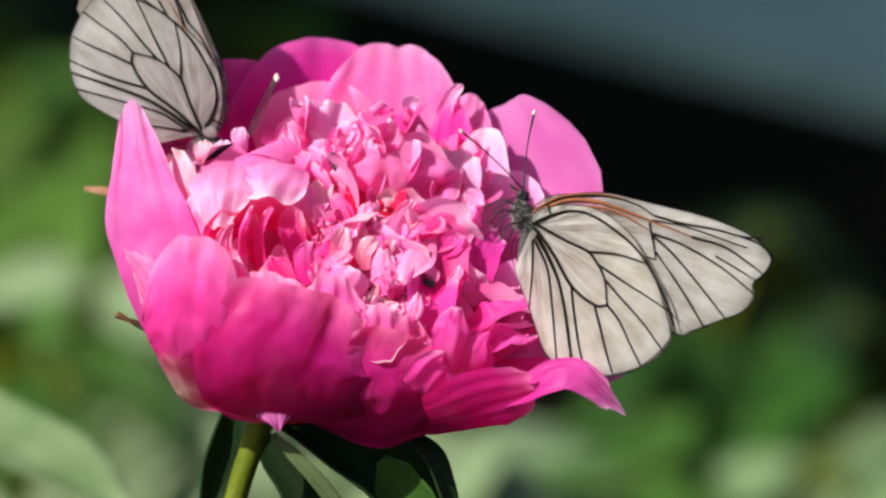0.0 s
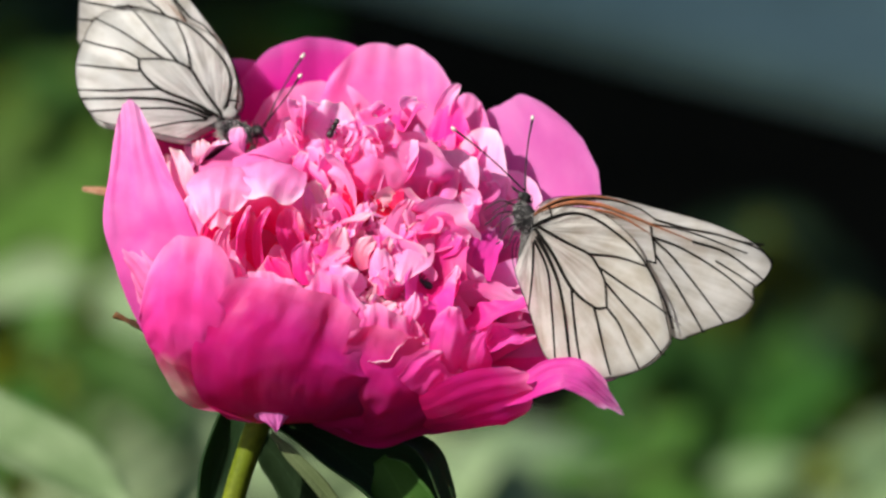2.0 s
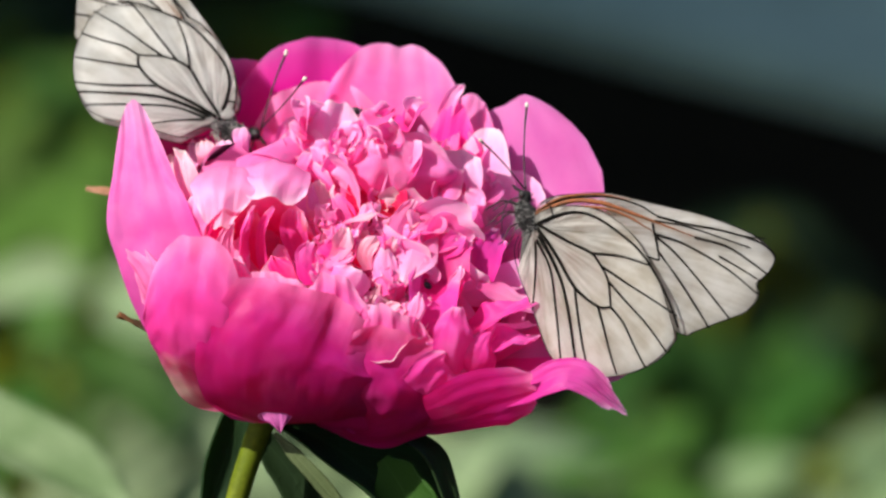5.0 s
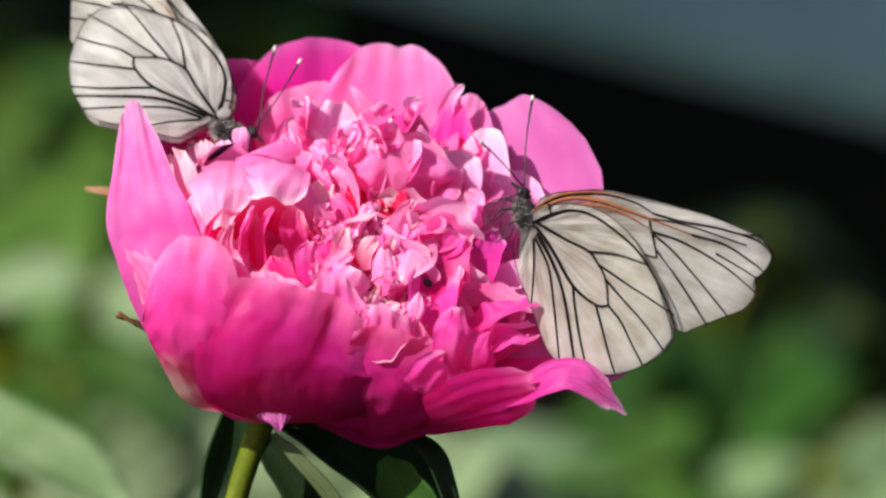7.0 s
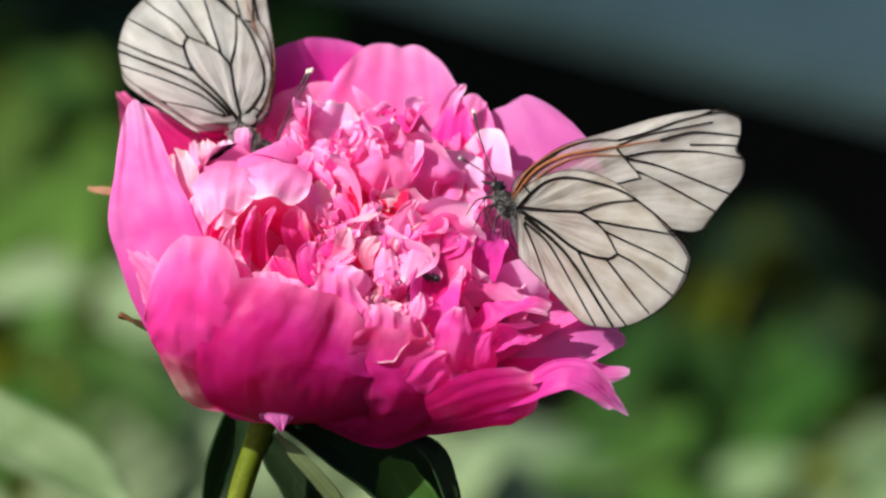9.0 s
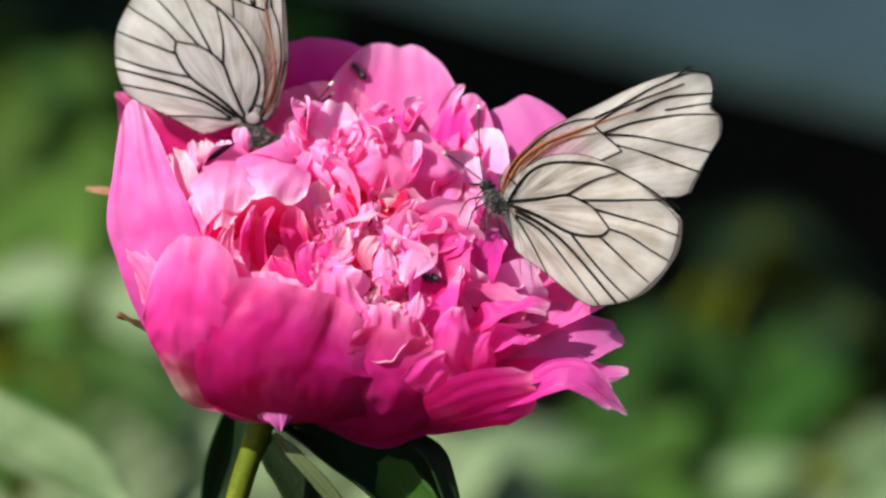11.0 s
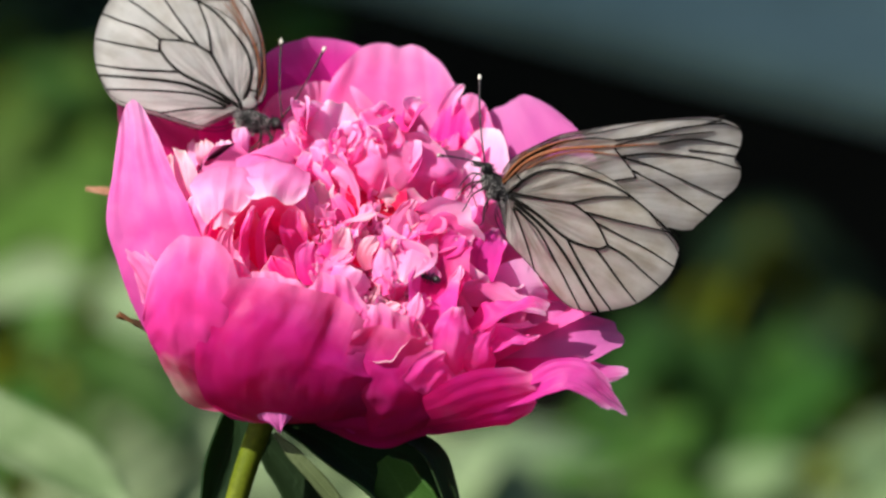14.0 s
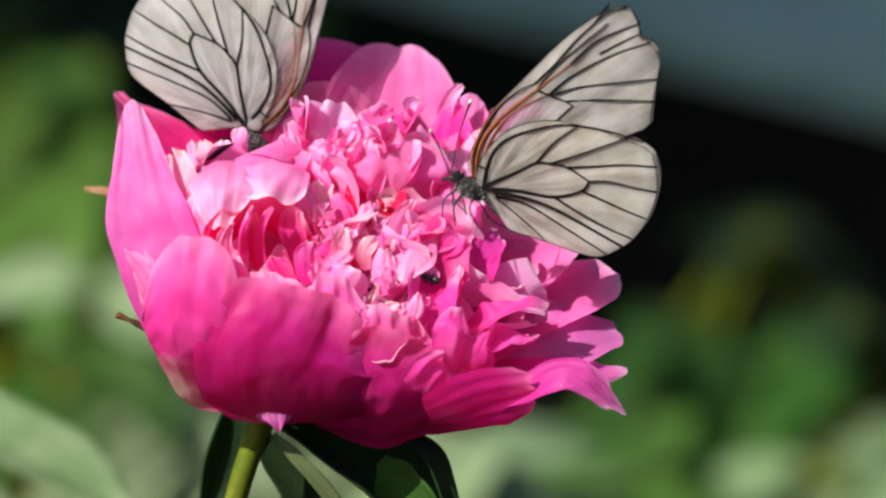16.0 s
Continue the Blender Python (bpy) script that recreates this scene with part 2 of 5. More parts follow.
def spline(points, t):
    """A smooth curve through the points; t from 0 to 1."""
    n = len(points) - 1
    s = min(max(t, 0.0), 1.0) * n
    i = min(int(s), n - 1)
    f = s - i
    p1, p2 = Vector(points[i]), Vector(points[i + 1])
    p0 = Vector(points[i - 1]) if i > 0 else 2 * p1 - p2
    p3 = Vector(points[i + 2]) if i + 2 <= n else 2 * p2 - p1
    return 0.5 * (2 * p1 + (p2 - p0) * f + (2 * p0 - 5 * p1 + 4 * p2 - p3) * f * f + (3 * p1 - p0 - 3 * p2 + p3) * f ** 3)


def tube(bm, points, radii, sides=8, flat=1.0, steps=0):
    """A round, tapering rod along a smooth line."""
    steps = steps or max(4, 5 * (len(points) - 1))
    rings, last = [], None
    for i in range(steps + 1):
        t = i / steps
        c = spline(points, t)
        way = (spline(points, min(1, t + 0.02)) - spline(points, max(0, t - 0.02))).normalized()
        ref = last if last is not None else (Vector((0, 0, 1)) if abs(way.z) < 0.9 else Vector((1, 0, 0)))
        side = way.cross(ref).normalized()
        up = side.cross(way).normalized()
        last = up
        k = t * (len(radii) - 1)
        j = min(int(k), len(radii) - 2)
        r = radii[j] + (radii[j + 1] - radii[j]) * (k - j)
        rings.append([bm.verts.new(c + side * (math.cos(a) * r) + up * (math.sin(a) * r * flat)) for a in (math.tau * s / sides for s in range(sides))])
    for a, b in zip(rings, rings[1:]):
        for s in range(sides):
            bm.faces.new((a[s], a[(s + 1) % sides], b[(s + 1) % sides], b[s]))
    bm.faces.new(rings[0][::-1])
    bm.faces.new(rings[-1])
    return bm


def ball(bm, centre, size, turn=None, rough=0.0, seed=0, seg=14):
    """A lumpy ellipsoid."""
    m = Matrix.Translation(centre) @ (turn or Matrix()) @ Matrix.Diagonal((*size, 1))
    made = bmesh.ops.create_uvsphere(bm, u_segments=seg, v_segments=max(6, seg * 2 // 3), radius=1.0)
    for v in made["verts"]:
        k = 1 + rough * noise.noise(v.co * 3.1 + Vector((seed, seed * 2.3, 0)))
        v.co = m @ (v.co * k)
    return bm


def sheet_mesh(rows, thick, uvs):
    """A thin shell from a grid of points: front, back and rim, or a single film if thick is 0; uvs in step with the grid."""
    bm = bmesh.new()
    layer = bm.loops.layers.uv.new("petal")
    nv, nu = len(rows), len(rows[0])
    where = {}

    def normal(i, j):
        a = rows[min(i + 1, nv - 1)][j] - rows[max(i - 1, 0)][j]
        b = rows[i][min(j + 1, nu - 1)] - rows[i][max(j - 1, 0)]
        c = b.cross(a)
        return c.normalized() if c.length > 1e-12 else Vector((0, 0, 1))

    if not thick:
        grid = [[bm.verts.new(p) for p in row] for row in rows]
        for i in range(nv - 1):
            for j in range(nu - 1):
                corners = ((i, j), (i, j + 1), (i + 1, j + 1), (i + 1, j))
                f = bm.faces.new([grid[a][b] for a, b in corners])
                for loop, (a, b) in zip(f.loops, corners):
                    loop[layer].uv = uvs[a][b]
        return bm
    front, back = [], []
    for i in range(nv):
        fr, bk = [], []
        for j in range(nu):
            n = normal(i, j) * (thick * 0.5)
            a, b = bm.verts.new(rows[i][j] + n), bm.verts.new(rows[i][j] - n)
            where[a] = where[b] = uvs[i][j]
            fr.append(a)
            bk.append(b)
        front.append(fr)
        back.append(bk)
    for i in range(nv - 1):
        for j in range(nu - 1):
            bm.faces.new((front[i][j], front[i][j + 1], front[i + 1][j + 1], front[i + 1][j]))
            bm.faces.new((back[i][j], back[i + 1][j], back[i + 1][j + 1], back[i][j + 1]))
    rim = [(0, j) for j in range(nu)] + [(i, nu - 1) for i in range(1, nv)] + [(nv - 1, j) for j in range(nu - 2, -1, -1)] + [(i, 0) for i in range(nv - 2, 0, -1)]
    for (a, b), (c, d) in zip(rim, rim[1:] + rim[:1]):
        bm.faces.new((front[c][d], front[a][b], back[a][b], back[c][d]))
    for f in bm.faces:
        for loop in f.loops:
            loop[layer].uv = where[loop.vert]
    return bm


def petal(points, widths, face, cup=0.3, ruffle=6.0, notch=0.06, rounding=0.35, seed=0, nu=19, nv=22, waves=3.0, curl=0.0, crumple=0.0, pleat=0.0, pleats=3.0, thick=0.0, origin=Vector()):
    """One petal on the plan sheet. points: its midline (x, y, d) from foot to rim; widths: half widths along it; face: the way its hollow side looks;
    cup: how much the sides rise; ruffle: waves of the rim; notch: raggedness; curl: rim rolled back; crumple: creases all over; pleat: folds that run from foot to rim."""
    rng = random.Random(seed)
    ph = [rng.uniform(0, math.tau) for _ in range(5)]
    off = Vector((rng.uniform(-9, 9), rng.uniform(-9, 9), rng.uniform(-9, 9)))
    flip = lambda p: Vector((p[0], -p[1], p[2]))
    pts = [flip(p) for p in points]
    hollow = flip(face).normalized()
    reach = (pts[-1] - pts[-2]).length * (len(pts) - 1)
    mean = sum(widths) / len(widths)
    rows, uvs = [], []
    for i in range(nv):
        v0 = i / (nv - 1)
        row, uvr = [], []
        for j in range(nu):
            u = 2 * j / (nu - 1) - 1
            edge = abs(u)
            rag = 0.8 * noise.noise(Vector((u * 2.4, 0, 0)) + off) + 0.30 * noise.noise(Vector((u * 5.0, 4, 0)) + off) + 0.10 * noise.noise(Vector((u * 15.0, 8, 0)) + off)
            v = v0 * (1 - rounding * edge ** 3.2 * v0) * (1 + notch * v0 * v0 * rag)
            vv = min(v, 1.0)
            c = spline(pts, vv)
            way = (spline(pts, min(1, vv + 0.03)) - spline(pts, max(0, vv - 0.03))).normalized()
            if v > 1:
                c = c + way * ((v - 1) * reach)
            n = (hollow - way * hollow.dot(way)).normalized()
            side = way.cross(n).normalized()
            k = vv * (len(widths) - 1)
            q = min(int(k), len(widths) - 2)
            f = k - q
            f = f * f * (3 - 2 * f)
            w = widths[q] + (widths[q + 1] - widths[q]) * f
            lift = cup * w * edge ** 2
            wave = ruffle * v0 ** 1.6 * (0.35 + 0.65 * edge) * (math.sin(u * waves * 2.1 + ph[0] + v0 * 2) + 0.5 * math.sin(u * waves * 5.3 + ph[1]) + 0.8 * noise.noise(Vector((u * 2.5, v0 * 2.5, 3)) + off))
            flare = ruffle * 2.2 * max(0.0, v0 - 0.75) * 4 * noise.noise(Vector((u * 1.8, 1.0, 5)) + off)
            crease = ruffle * 0.15 * noise.noise(Vector((u * 5, v0 * 1.3, 7)) + off)
            if crumple:
                g = Vector((u * mean / 62, v0 * reach / 84, 0)) + off
                fold = noise.noise(g) + 0.7 * abs(noise.noise(g * 1.7 + Vector((3, 1, 2)))) + 0.16 * noise.noise(g * 4.0)
                crease += crumple * (fold - 0.35) * (0.35 + 0.65 * v0)
                c = c + side * (crumple * 0.7 * v0 * noise.noise(g * 0.9 + Vector((9, 2, 4))))
            if pleat:
                g = Vector((u * pleats + 0.5 * noise.noise(Vector((u, v0 * 2.2, 1)) + off), v0 * 0.9, 11)) + off
                crease += pleat * (0.15 + 0.85 * v0) * (1.6 * abs(noise.noise(g)) + 0.5 * abs(noise.noise(g * 2.3 + Vector((5, 0, 1)))) - 0.45)
            roll = -curl * w * max(0.0, v0 - 0.72) ** 2 * 12
            p = c + side * (u * w * (1 + 0.06 * math.sin(v0 * 7 + ph[2]))) + n * (lift + wave + flare + crease + roll)
            row.append(at(p.x, -p.y, p.z) - origin)
            uvr.append((j / (nu - 1), v0))
        rows.append(row)
        uvs.append(uvr)
    return sheet_mesh(rows, thick * U, uvs)


# ---- ground and distance ----
def ground_sheet():
    bm = bmesh.new()
    n = 60
    grid = [[bm.verts.new((6.0 * (2 * i / n - 1), 6.0 * (2 * j / n - 1), 0.02 * noise.noise(Vector((i * 0.7, j * 0.7, 0))))) for i in range(n + 1)] for j in range(n + 1)]
    for j in range(n):
        for i in range(n):
            bm.faces.new((grid[j][i], grid[j][i + 1], grid[j + 1][i + 1], grid[j + 1][i]))
    rim = [bm.verts.new((400 * math.cos(a), 400 * math.sin(a), -0.05)) for a in (math.tau * k / 48 for k in range(48))]
    edge = grid[0] + [r[-1] for r in grid[1:]] + grid[-1][-2::-1] + [r[0] for r in grid[-2:0:-1]]
    m = len(edge)
    order = sorted(range(m), key=lambda k: math.atan2(edge[k].co.y, edge[k].co.x) % math.tau)
    ring = [edge[k] for k in order]
    j = 0
    for k in range(48):
        a0 = math.tau * k / 48
        a1 = math.tau * (k + 1) / 48
        while j < m and math.atan2(ring[j].co.y, ring[j].co.x) % math.tau < a1 and j + 1 < m:
            bm.faces.new((ring[j], rim[k], ring[j + 1]))
            j += 1
        bm.faces.new((ring[j % m], rim[k], rim[(k + 1) % 48]))
    bm.faces.new((ring[m - 1], rim[0], ring[0]))
    return tagged(part("ground", bm, SOIL, None), "garden soil under the flower bed, near black to deepen its shade", "ground", kind="structure")


ground_sheet()


def slab(name, corners, height, material, label, category):
    """A thick slab with softened edges from its four top corners."""
    bm = bmesh.new()
    top = [bm.verts.new(c) for c in corners]
    low = [bm.verts.new((c[0], c[1], c[2] - height)) for c in corners]
    bm.faces.new(top)
    bm.faces.new(low[::-1])
    for a in range(4):
        b = (a + 1) % 4
        bm.faces.new((top[b], top[a], low[a], low[b]))
    bmesh.ops.recalc_face_normals(bm, faces=bm.faces)
    bmesh.ops.bevel(bm, geom=list(bm.edges), offset=0.004, segments=2, affect="EDGES")
    return tagged(part(name, bm, material, None, smooth=False), label, category, kind="structure")


# ---- the peony ----
PEONY = at(210, 3000, -60)
PEONY.z = 0.0
peony = thing("peony", PEONY, "full pink peony in bloom on a green stem", "flower")


def add_petal(name, material, points, widths, face, label="", **more):
    return part(name, petal(points, widths, face, origin=PEONY, **more), material, peony, label)


AX = Vector((-0.02, -0.66, 0.75)).normalized()   # the way the bloom looks, on the plan sheet
E1 = Vector((1, 0, 0))
E2 = Vector((0, 0.75, 0.66))
MID = Vector((640, 466, -20))


def bloom(x, y, h):
    """A place in the bloom: x, y in the plane of its mouth, h along the way it looks."""
    return MID + E1 * x + E2 * y + AX * h


# guard petals in front, seen from outside
def guard(material, points, widths, face, **more):
    return add_petal("guard_petal", material, points, widths, face, nu=61, nv=50, **more)


guard(SIDE, [(450, 690, -80), (346, 570, 20), (262, 400, 45), (230, 178, -10)], [60, 88, 82, 27], (0.3, -0.1, -0.95), cup=0.12, ruffle=3, rounding=0.10, seed=5, crumple=6, notch=0.01)
guard(SIDE, [(440, 690, -100), (375, 610, 10), (292, 530, 60), (232, 450, 50)], [40, 50, 54, 40], (0.6, -0.2, -0.7), cup=0.25, ruffle=5, rounding=0.25, seed=8, notch=0.10, crumple=8)
guard(FOOT, [(440, 718, -20), (366, 692, 90), (334, 592, 196), (342, 418, 200)], [36, 72, 86, 106], (0.25, -0.3, -0.85), cup=0.34, ruffle=4, rounding=0.24, seed=3, crumple=12, pleat=2, pleats=1.3, notch=0.02)
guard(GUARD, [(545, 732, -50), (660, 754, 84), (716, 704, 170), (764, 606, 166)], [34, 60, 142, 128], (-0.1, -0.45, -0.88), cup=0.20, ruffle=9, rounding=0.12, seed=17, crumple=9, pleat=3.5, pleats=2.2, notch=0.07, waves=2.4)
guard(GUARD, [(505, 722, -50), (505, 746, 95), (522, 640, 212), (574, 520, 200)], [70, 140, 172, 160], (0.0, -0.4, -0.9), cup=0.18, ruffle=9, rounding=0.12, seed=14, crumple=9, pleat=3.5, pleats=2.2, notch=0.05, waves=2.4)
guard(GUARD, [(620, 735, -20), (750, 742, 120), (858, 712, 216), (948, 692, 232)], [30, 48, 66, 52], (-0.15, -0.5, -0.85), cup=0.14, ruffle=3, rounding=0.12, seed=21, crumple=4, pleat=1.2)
guard(ROSE, [(840, 716, 110), (930, 690, 218), (1010, 664, 246), (1094, 726, 226)], [20, 36, 33, 19], (-0.15, -0.55, 0.82), cup=0.25, ruffle=5, rounding=0.12, seed=24, crumple=8, notch=0.12)
guard(ROSE, [(700, 710, -80), (880, 690, 70), (1010, 662, 120), (1110, 656, 96)], [60, 64, 48, 28], (-0.3, -0.7, 0.6), cup=0.2, ruffle=4, rounding=0.28, seed=27, crumple=6, notch=0.03)
guard(VIOLET, [(700, 690, -100), (880, 640, 20), (1000, 604, 50), (1098, 588, 14)], [60, 90, 92, 80], (-0.4, -0.6, 0.7), cup=0.2, ruffle=3, rounding=0.30, seed=28, crumple=5, pleat=1, notch=0.02)
guard(SIDE, [(720, 670, -120), (880, 580, -30), (995, 524, -30), (1082, 476, -80)], [60, 90, 92, 74], (-0.4, -0.6, 0.7), cup=0.18, ruffle=3, rounding=0.20, seed=30, crumple=6, pleat=2, notch=0.02)
guard(SIDE, [(720, 620, -140), (850, 530, -60), (940, 470, -50), (1010, 420, -90)], [60, 75, 80, 64], (-0.4, -0.6, 0.7), cup=0.2, ruffle=4, rounding=0.25, seed=31, crumple=8, pleat=2.4, notch=0.03)
guard(ROSE, [(500, 700, 0), (430, 680, 40), (402, 590, 140), (392, 452, 150)], [60, 80, 85, 66], (0.2, -0.4, -0.9), cup=0.15, ruffle=6, rounding=0.2, seed=81, crumple=24)
guard(ROSE, [(530, 700, 0), (510, 690, 110), (488, 600, 185), (480, 484, 172)], [80, 105, 100, 78], (0.0, -0.4, -0.9), cup=0.15, ruffle=6, rounding=0.2, seed=82, crumple=18, pleat=4.8)
guard(ROSE, [(550, 700, 0), (580, 700, 110), (585, 610, 168), (592, 492, 178)], [80, 100, 95, 66], (0.0, -0.4, -0.9), cup=0.15, ruffle=6, rounding=0.2, seed=85, crumple=18, pleat=4.8)
guard(ROSE, [(560, 700, 0), (640, 710, 110), (672, 630, 165), (690, 542, 182)], [80, 100, 95, 66], (-0.1, -0.4, -0.9), cup=0.15, ruffle=6, rounding=0.2, seed=83, crumple=18, pleat=4.8)
guard(ROSE, [(600, 700, 0), (740, 710, 110), (785, 680, 185), (812, 640, 170)], [70, 90, 75, 50], (-0.2, -0.5, -0.85), cup=0.15, ruffle=6, rounding=0.2, seed=84, crumple=18, pleat=4)
# small turned-up ends of the guard petals
guard(VIOLET, [(474, 690, 40), (484, 716, 120), (488, 738, 128), (491, 765, 124)], [34, 36, 25, 4], (0.0, -0.3, -0.95), cup=0.3, ruffle=3, rounding=0.1, seed=91, crumple=6)


# the standing petals behind
def rear(material, points, widths, face, **more):
    return add_petal("back_petal", material, points, widths, face, **{"nu": 31, "nv": 30, **more})


# violet shade of the curled top is put into this petal's tip colour
rear(VIOLET, [(780, 540, -200), (892, 430, -205), (942, 322, -220), (890, 182, -262)], [80, 130, 152, 112], (-0.45, 0.2, 0.85), cup=0.15, ruffle=4, rounding=0.42, seed=41, crumple=6, pleat=4, pleats=2.5, notch=0.03)
rear(REARMOST, [(600, 500, -270), (575, 330, -310), (565, 200, -340), (562, 68, -360)], [90, 140, 158, 140], (0.1, 0.3, 0.9), cup=0.10, ruffle=5, rounding=0.34, seed=43, crumple=5, notch=0.02)
rear(BACKP, [(640, 500, -240), (670, 330, -265), (690, 200, -285), (700, 79, -315)], [80, 115, 122, 105], (-0.1, 0.3, 0.9), cup=0.18, ruffle=6, rounding=0.20, seed=46, crumple=7, notch=0.03)
rear(BACKP, [(600, 430, -220), (578, 330, -255), (562, 245, -280), (550, 148, -300)], [70, 108, 120, 108], (0.1, 0.3, 0.9), cup=0.12, ruffle=5, rounding=0.25, seed=44, crumple=8, notch=0.04)
rear(REARMOST, [(540, 500, -250), (465, 330, -290), (430, 220, -320), (425, 104, -350)], [60, 90, 92, 70], (0.3, 0.3, 0.8), cup=0.15, ruffle=5, rounding=0.25, seed=49, crumple=5, notch=0.03)
# shadow lying on this left petal is put into its deep colour
rear(DEEP, [(520, 600, -200), (390, 420, -250), (296, 300, -280), (204, 168, -300)], [60, 100, 105, 56], (0.6, 0.0, 0.7), cup=0.2, ruffle=7, rounding=0.25, seed=52, crumple=10)
rear(BACKP, [(730, 500, -215), (785, 360, -235), (815, 260, -245), (836, 168, -268)], [60, 66, 62, 50], (-0.3, 0.3, 0.9), cup=0.12, ruffle=5, rounding=0.25, seed=56, crumple=8)
# vivid magenta here paints a shadowed notch with light glowing through it
rear(REARMOST, [(690, 500, -190), (752, 380, -200), (786, 300, -205), (804, 188, -218)], [50, 60, 62, 46], (-0.3, 0.3, 0.9), cup=0.15, ruffle=4, rounding=0.25, seed=57, crumple=5)
rear(PALE, [(740, 520, -140), (802, 430, -150), (842, 330, -160), (868, 226, -186)], [50, 72, 76, 60], (-0.4, 0.2, 0.9), cup=0.15, ruffle=3, rounding=0.38, seed=58, crumple=3, notch=0.02)
rear(PALE, [(780, 230, -235), (790, 195, -225), (800, 170, -215), (818, 150, -215)], [8, 14, 13, 7], (-0.4, 0.2, 0.9), cup=0.5, ruffle=3, rounding=0.1, seed=59, nu=11, nv=12)


# the fleshy floor that carries the inner petals
bm = bmesh.new()
ball(bm, Vector(), (1, 1, 1), None, 0.10, 4, 28)
for v in bm.verts:
    q = bloom(v.co.x * 270, v.co.y * 270, -110 + v.co.z * 110)
    v.co = at(q.x, q.y, q.z) - PEONY
part("receptacle", bm, DEEP, peony)

# large petals of the heart that can be told apart
def heart(material, points, widths, face, **more):
    return add_petal("inner_petal", material, points, widths, face, **{"nu": 27, "nv": 26, "rounding": 0.14, "crumple": 26, "notch": 0.05, "waves": 1.8, **more})


heart(CREAM, [(365, 420, -40), (335, 350, 20), (322, 300, 10), (318, 268, -10)], [14, 28, 30, 20], (0.5, -0.2, -0.8), seed=121, cup=0.3, ruffle=7)
heart(PALE, [(390, 480, 0), (365, 430, 60), (352, 380, 70), (350, 335, 50)], [25, 32, 32, 22], (0.4, -0.2, -0.8), seed=122, cup=0.3, ruffle=4)
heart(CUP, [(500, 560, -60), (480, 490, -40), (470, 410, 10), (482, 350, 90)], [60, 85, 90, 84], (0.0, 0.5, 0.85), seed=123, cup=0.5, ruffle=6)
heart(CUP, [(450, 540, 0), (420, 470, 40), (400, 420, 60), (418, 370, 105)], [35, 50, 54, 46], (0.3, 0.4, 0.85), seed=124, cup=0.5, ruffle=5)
heart(ROSE, [(790, 620, 80), (850, 575, 140), (905, 550, 155), (968, 538, 150)], [36, 48, 42, 26], (-0.2, -0.8, 0.5), seed=127, cup=0.3, ruffle=6)
heart(ROSE, [(800, 650, 100), (860, 612, 160), (905, 592, 175), (947, 575, 172)], [30, 36, 28, 15], (-0.2, -0.8, 0.5), seed=128, cup=0.3, ruffle=5)
heart(ROSE, [(800, 700, 150), (797, 645, 185), (803, 590, 205), (814, 543, 185)], [24, 34, 36, 25], (-0.1, -0.3, -0.9), seed=129, cup=0.25, ruffle=4)
heart(ROSE, [(830, 680, 120), (845, 640, 180), (855, 610, 185), (866, 585, 165)], [20, 26, 24, 15], (-0.2, -0.4, -0.9), seed=130, cup=0.25, ruffle=5)
heart(ROSE, [(740, 640, 100), (755, 580, 150), (765, 530, 150), (772, 478, 110)], [30, 42, 46, 38], (-0.1, 0.4, 0.9), seed=132, cup=0.4, ruffle=6)
heart(PALE, [(560, 400, -120), (575, 320, -70), (585, 260, -50), (590, 182, -70)], [40, 52, 56, 44], (0.1, -0.2, -0.9), seed=133, cup=0.2, ruffle=5, crumple=26)
heart(PALE, [(520, 400, -100), (526, 330, -50), (530, 280, -40), (532, 224, -55)], [36, 46, 48, 38], (0.2, 0.3, 0.9), seed=134, cup=0.3, ruffle=7)
heart(PALE, [(640, 400, -110), (655, 330, -60), (662, 270, -50), (668, 202, -75)], [36, 48, 50, 40], (0.0, 0.3, 0.9), seed=135, cup=0.3, ruffle=7)
heart(INNER, [(600, 420, -60), (610, 360, -20), (615, 310, -10), (622, 262, -25)], [36, 46, 46, 34], (0.0, -0.3, -0.9), seed=136, cup=0.2, ruffle=7)
heart(PALE, [(770, 450, -90), (790, 390, -50), (800, 330, -50), (806, 264, -80)], [36, 52, 58, 48], (-0.2, 0.2, 0.9), seed=137, cup=0.25, ruffle=6)
heart(PALE, [(545, 430, 0), (535, 390, 40), (532, 350, 45), (535, 318, 30)], [20, 26, 26, 18], (0.2, -0.3, -0.9), seed=138, cup=0.3, ruffle=5)
heart(INNER, [(690, 430, -80), (702, 360, -20), (710, 300, 5), (712, 234, -25)], [55, 76, 82, 70], (-0.1, -0.3, -0.9), seed=139, cup=0.2, ruffle=6, crumple=44)


def crown(x, y, lift=0.0):
    """How far the top of the crowded heart stands out at a place of the plan sheet."""
    h = 100.0
    for k in range(6):
        up = (y - 466 + 0.66 * h) / 0.75
        h = 105 - 110 * (min(math.hypot(x - 640, up), 420) / 330) ** 2
    return -20 + 0.66 * up + 0.75 * h + lift


def tuft(material, widths, *places, lift=18, face=(0.1, -0.5, 0.9), name="inner_petal", **more):
    """A petal that lies on the heart, from foot to tip."""
    points = [(x, y, crown(x, y, lift * (0.2 + 0.8 * k / (len(places) - 1)))) for k, (x, y) in enumerate(places)]
    return add_petal(name, material, points, widths, face, **{"nu": 21, "nv": 20, "rounding": 0.2, "crumple": 9, "notch": 0.1, "ruffle": 4, "cup": 0.35, "waves": 2.0, "seed": int(places[0][0] * 7 + places[0][1]), **more})


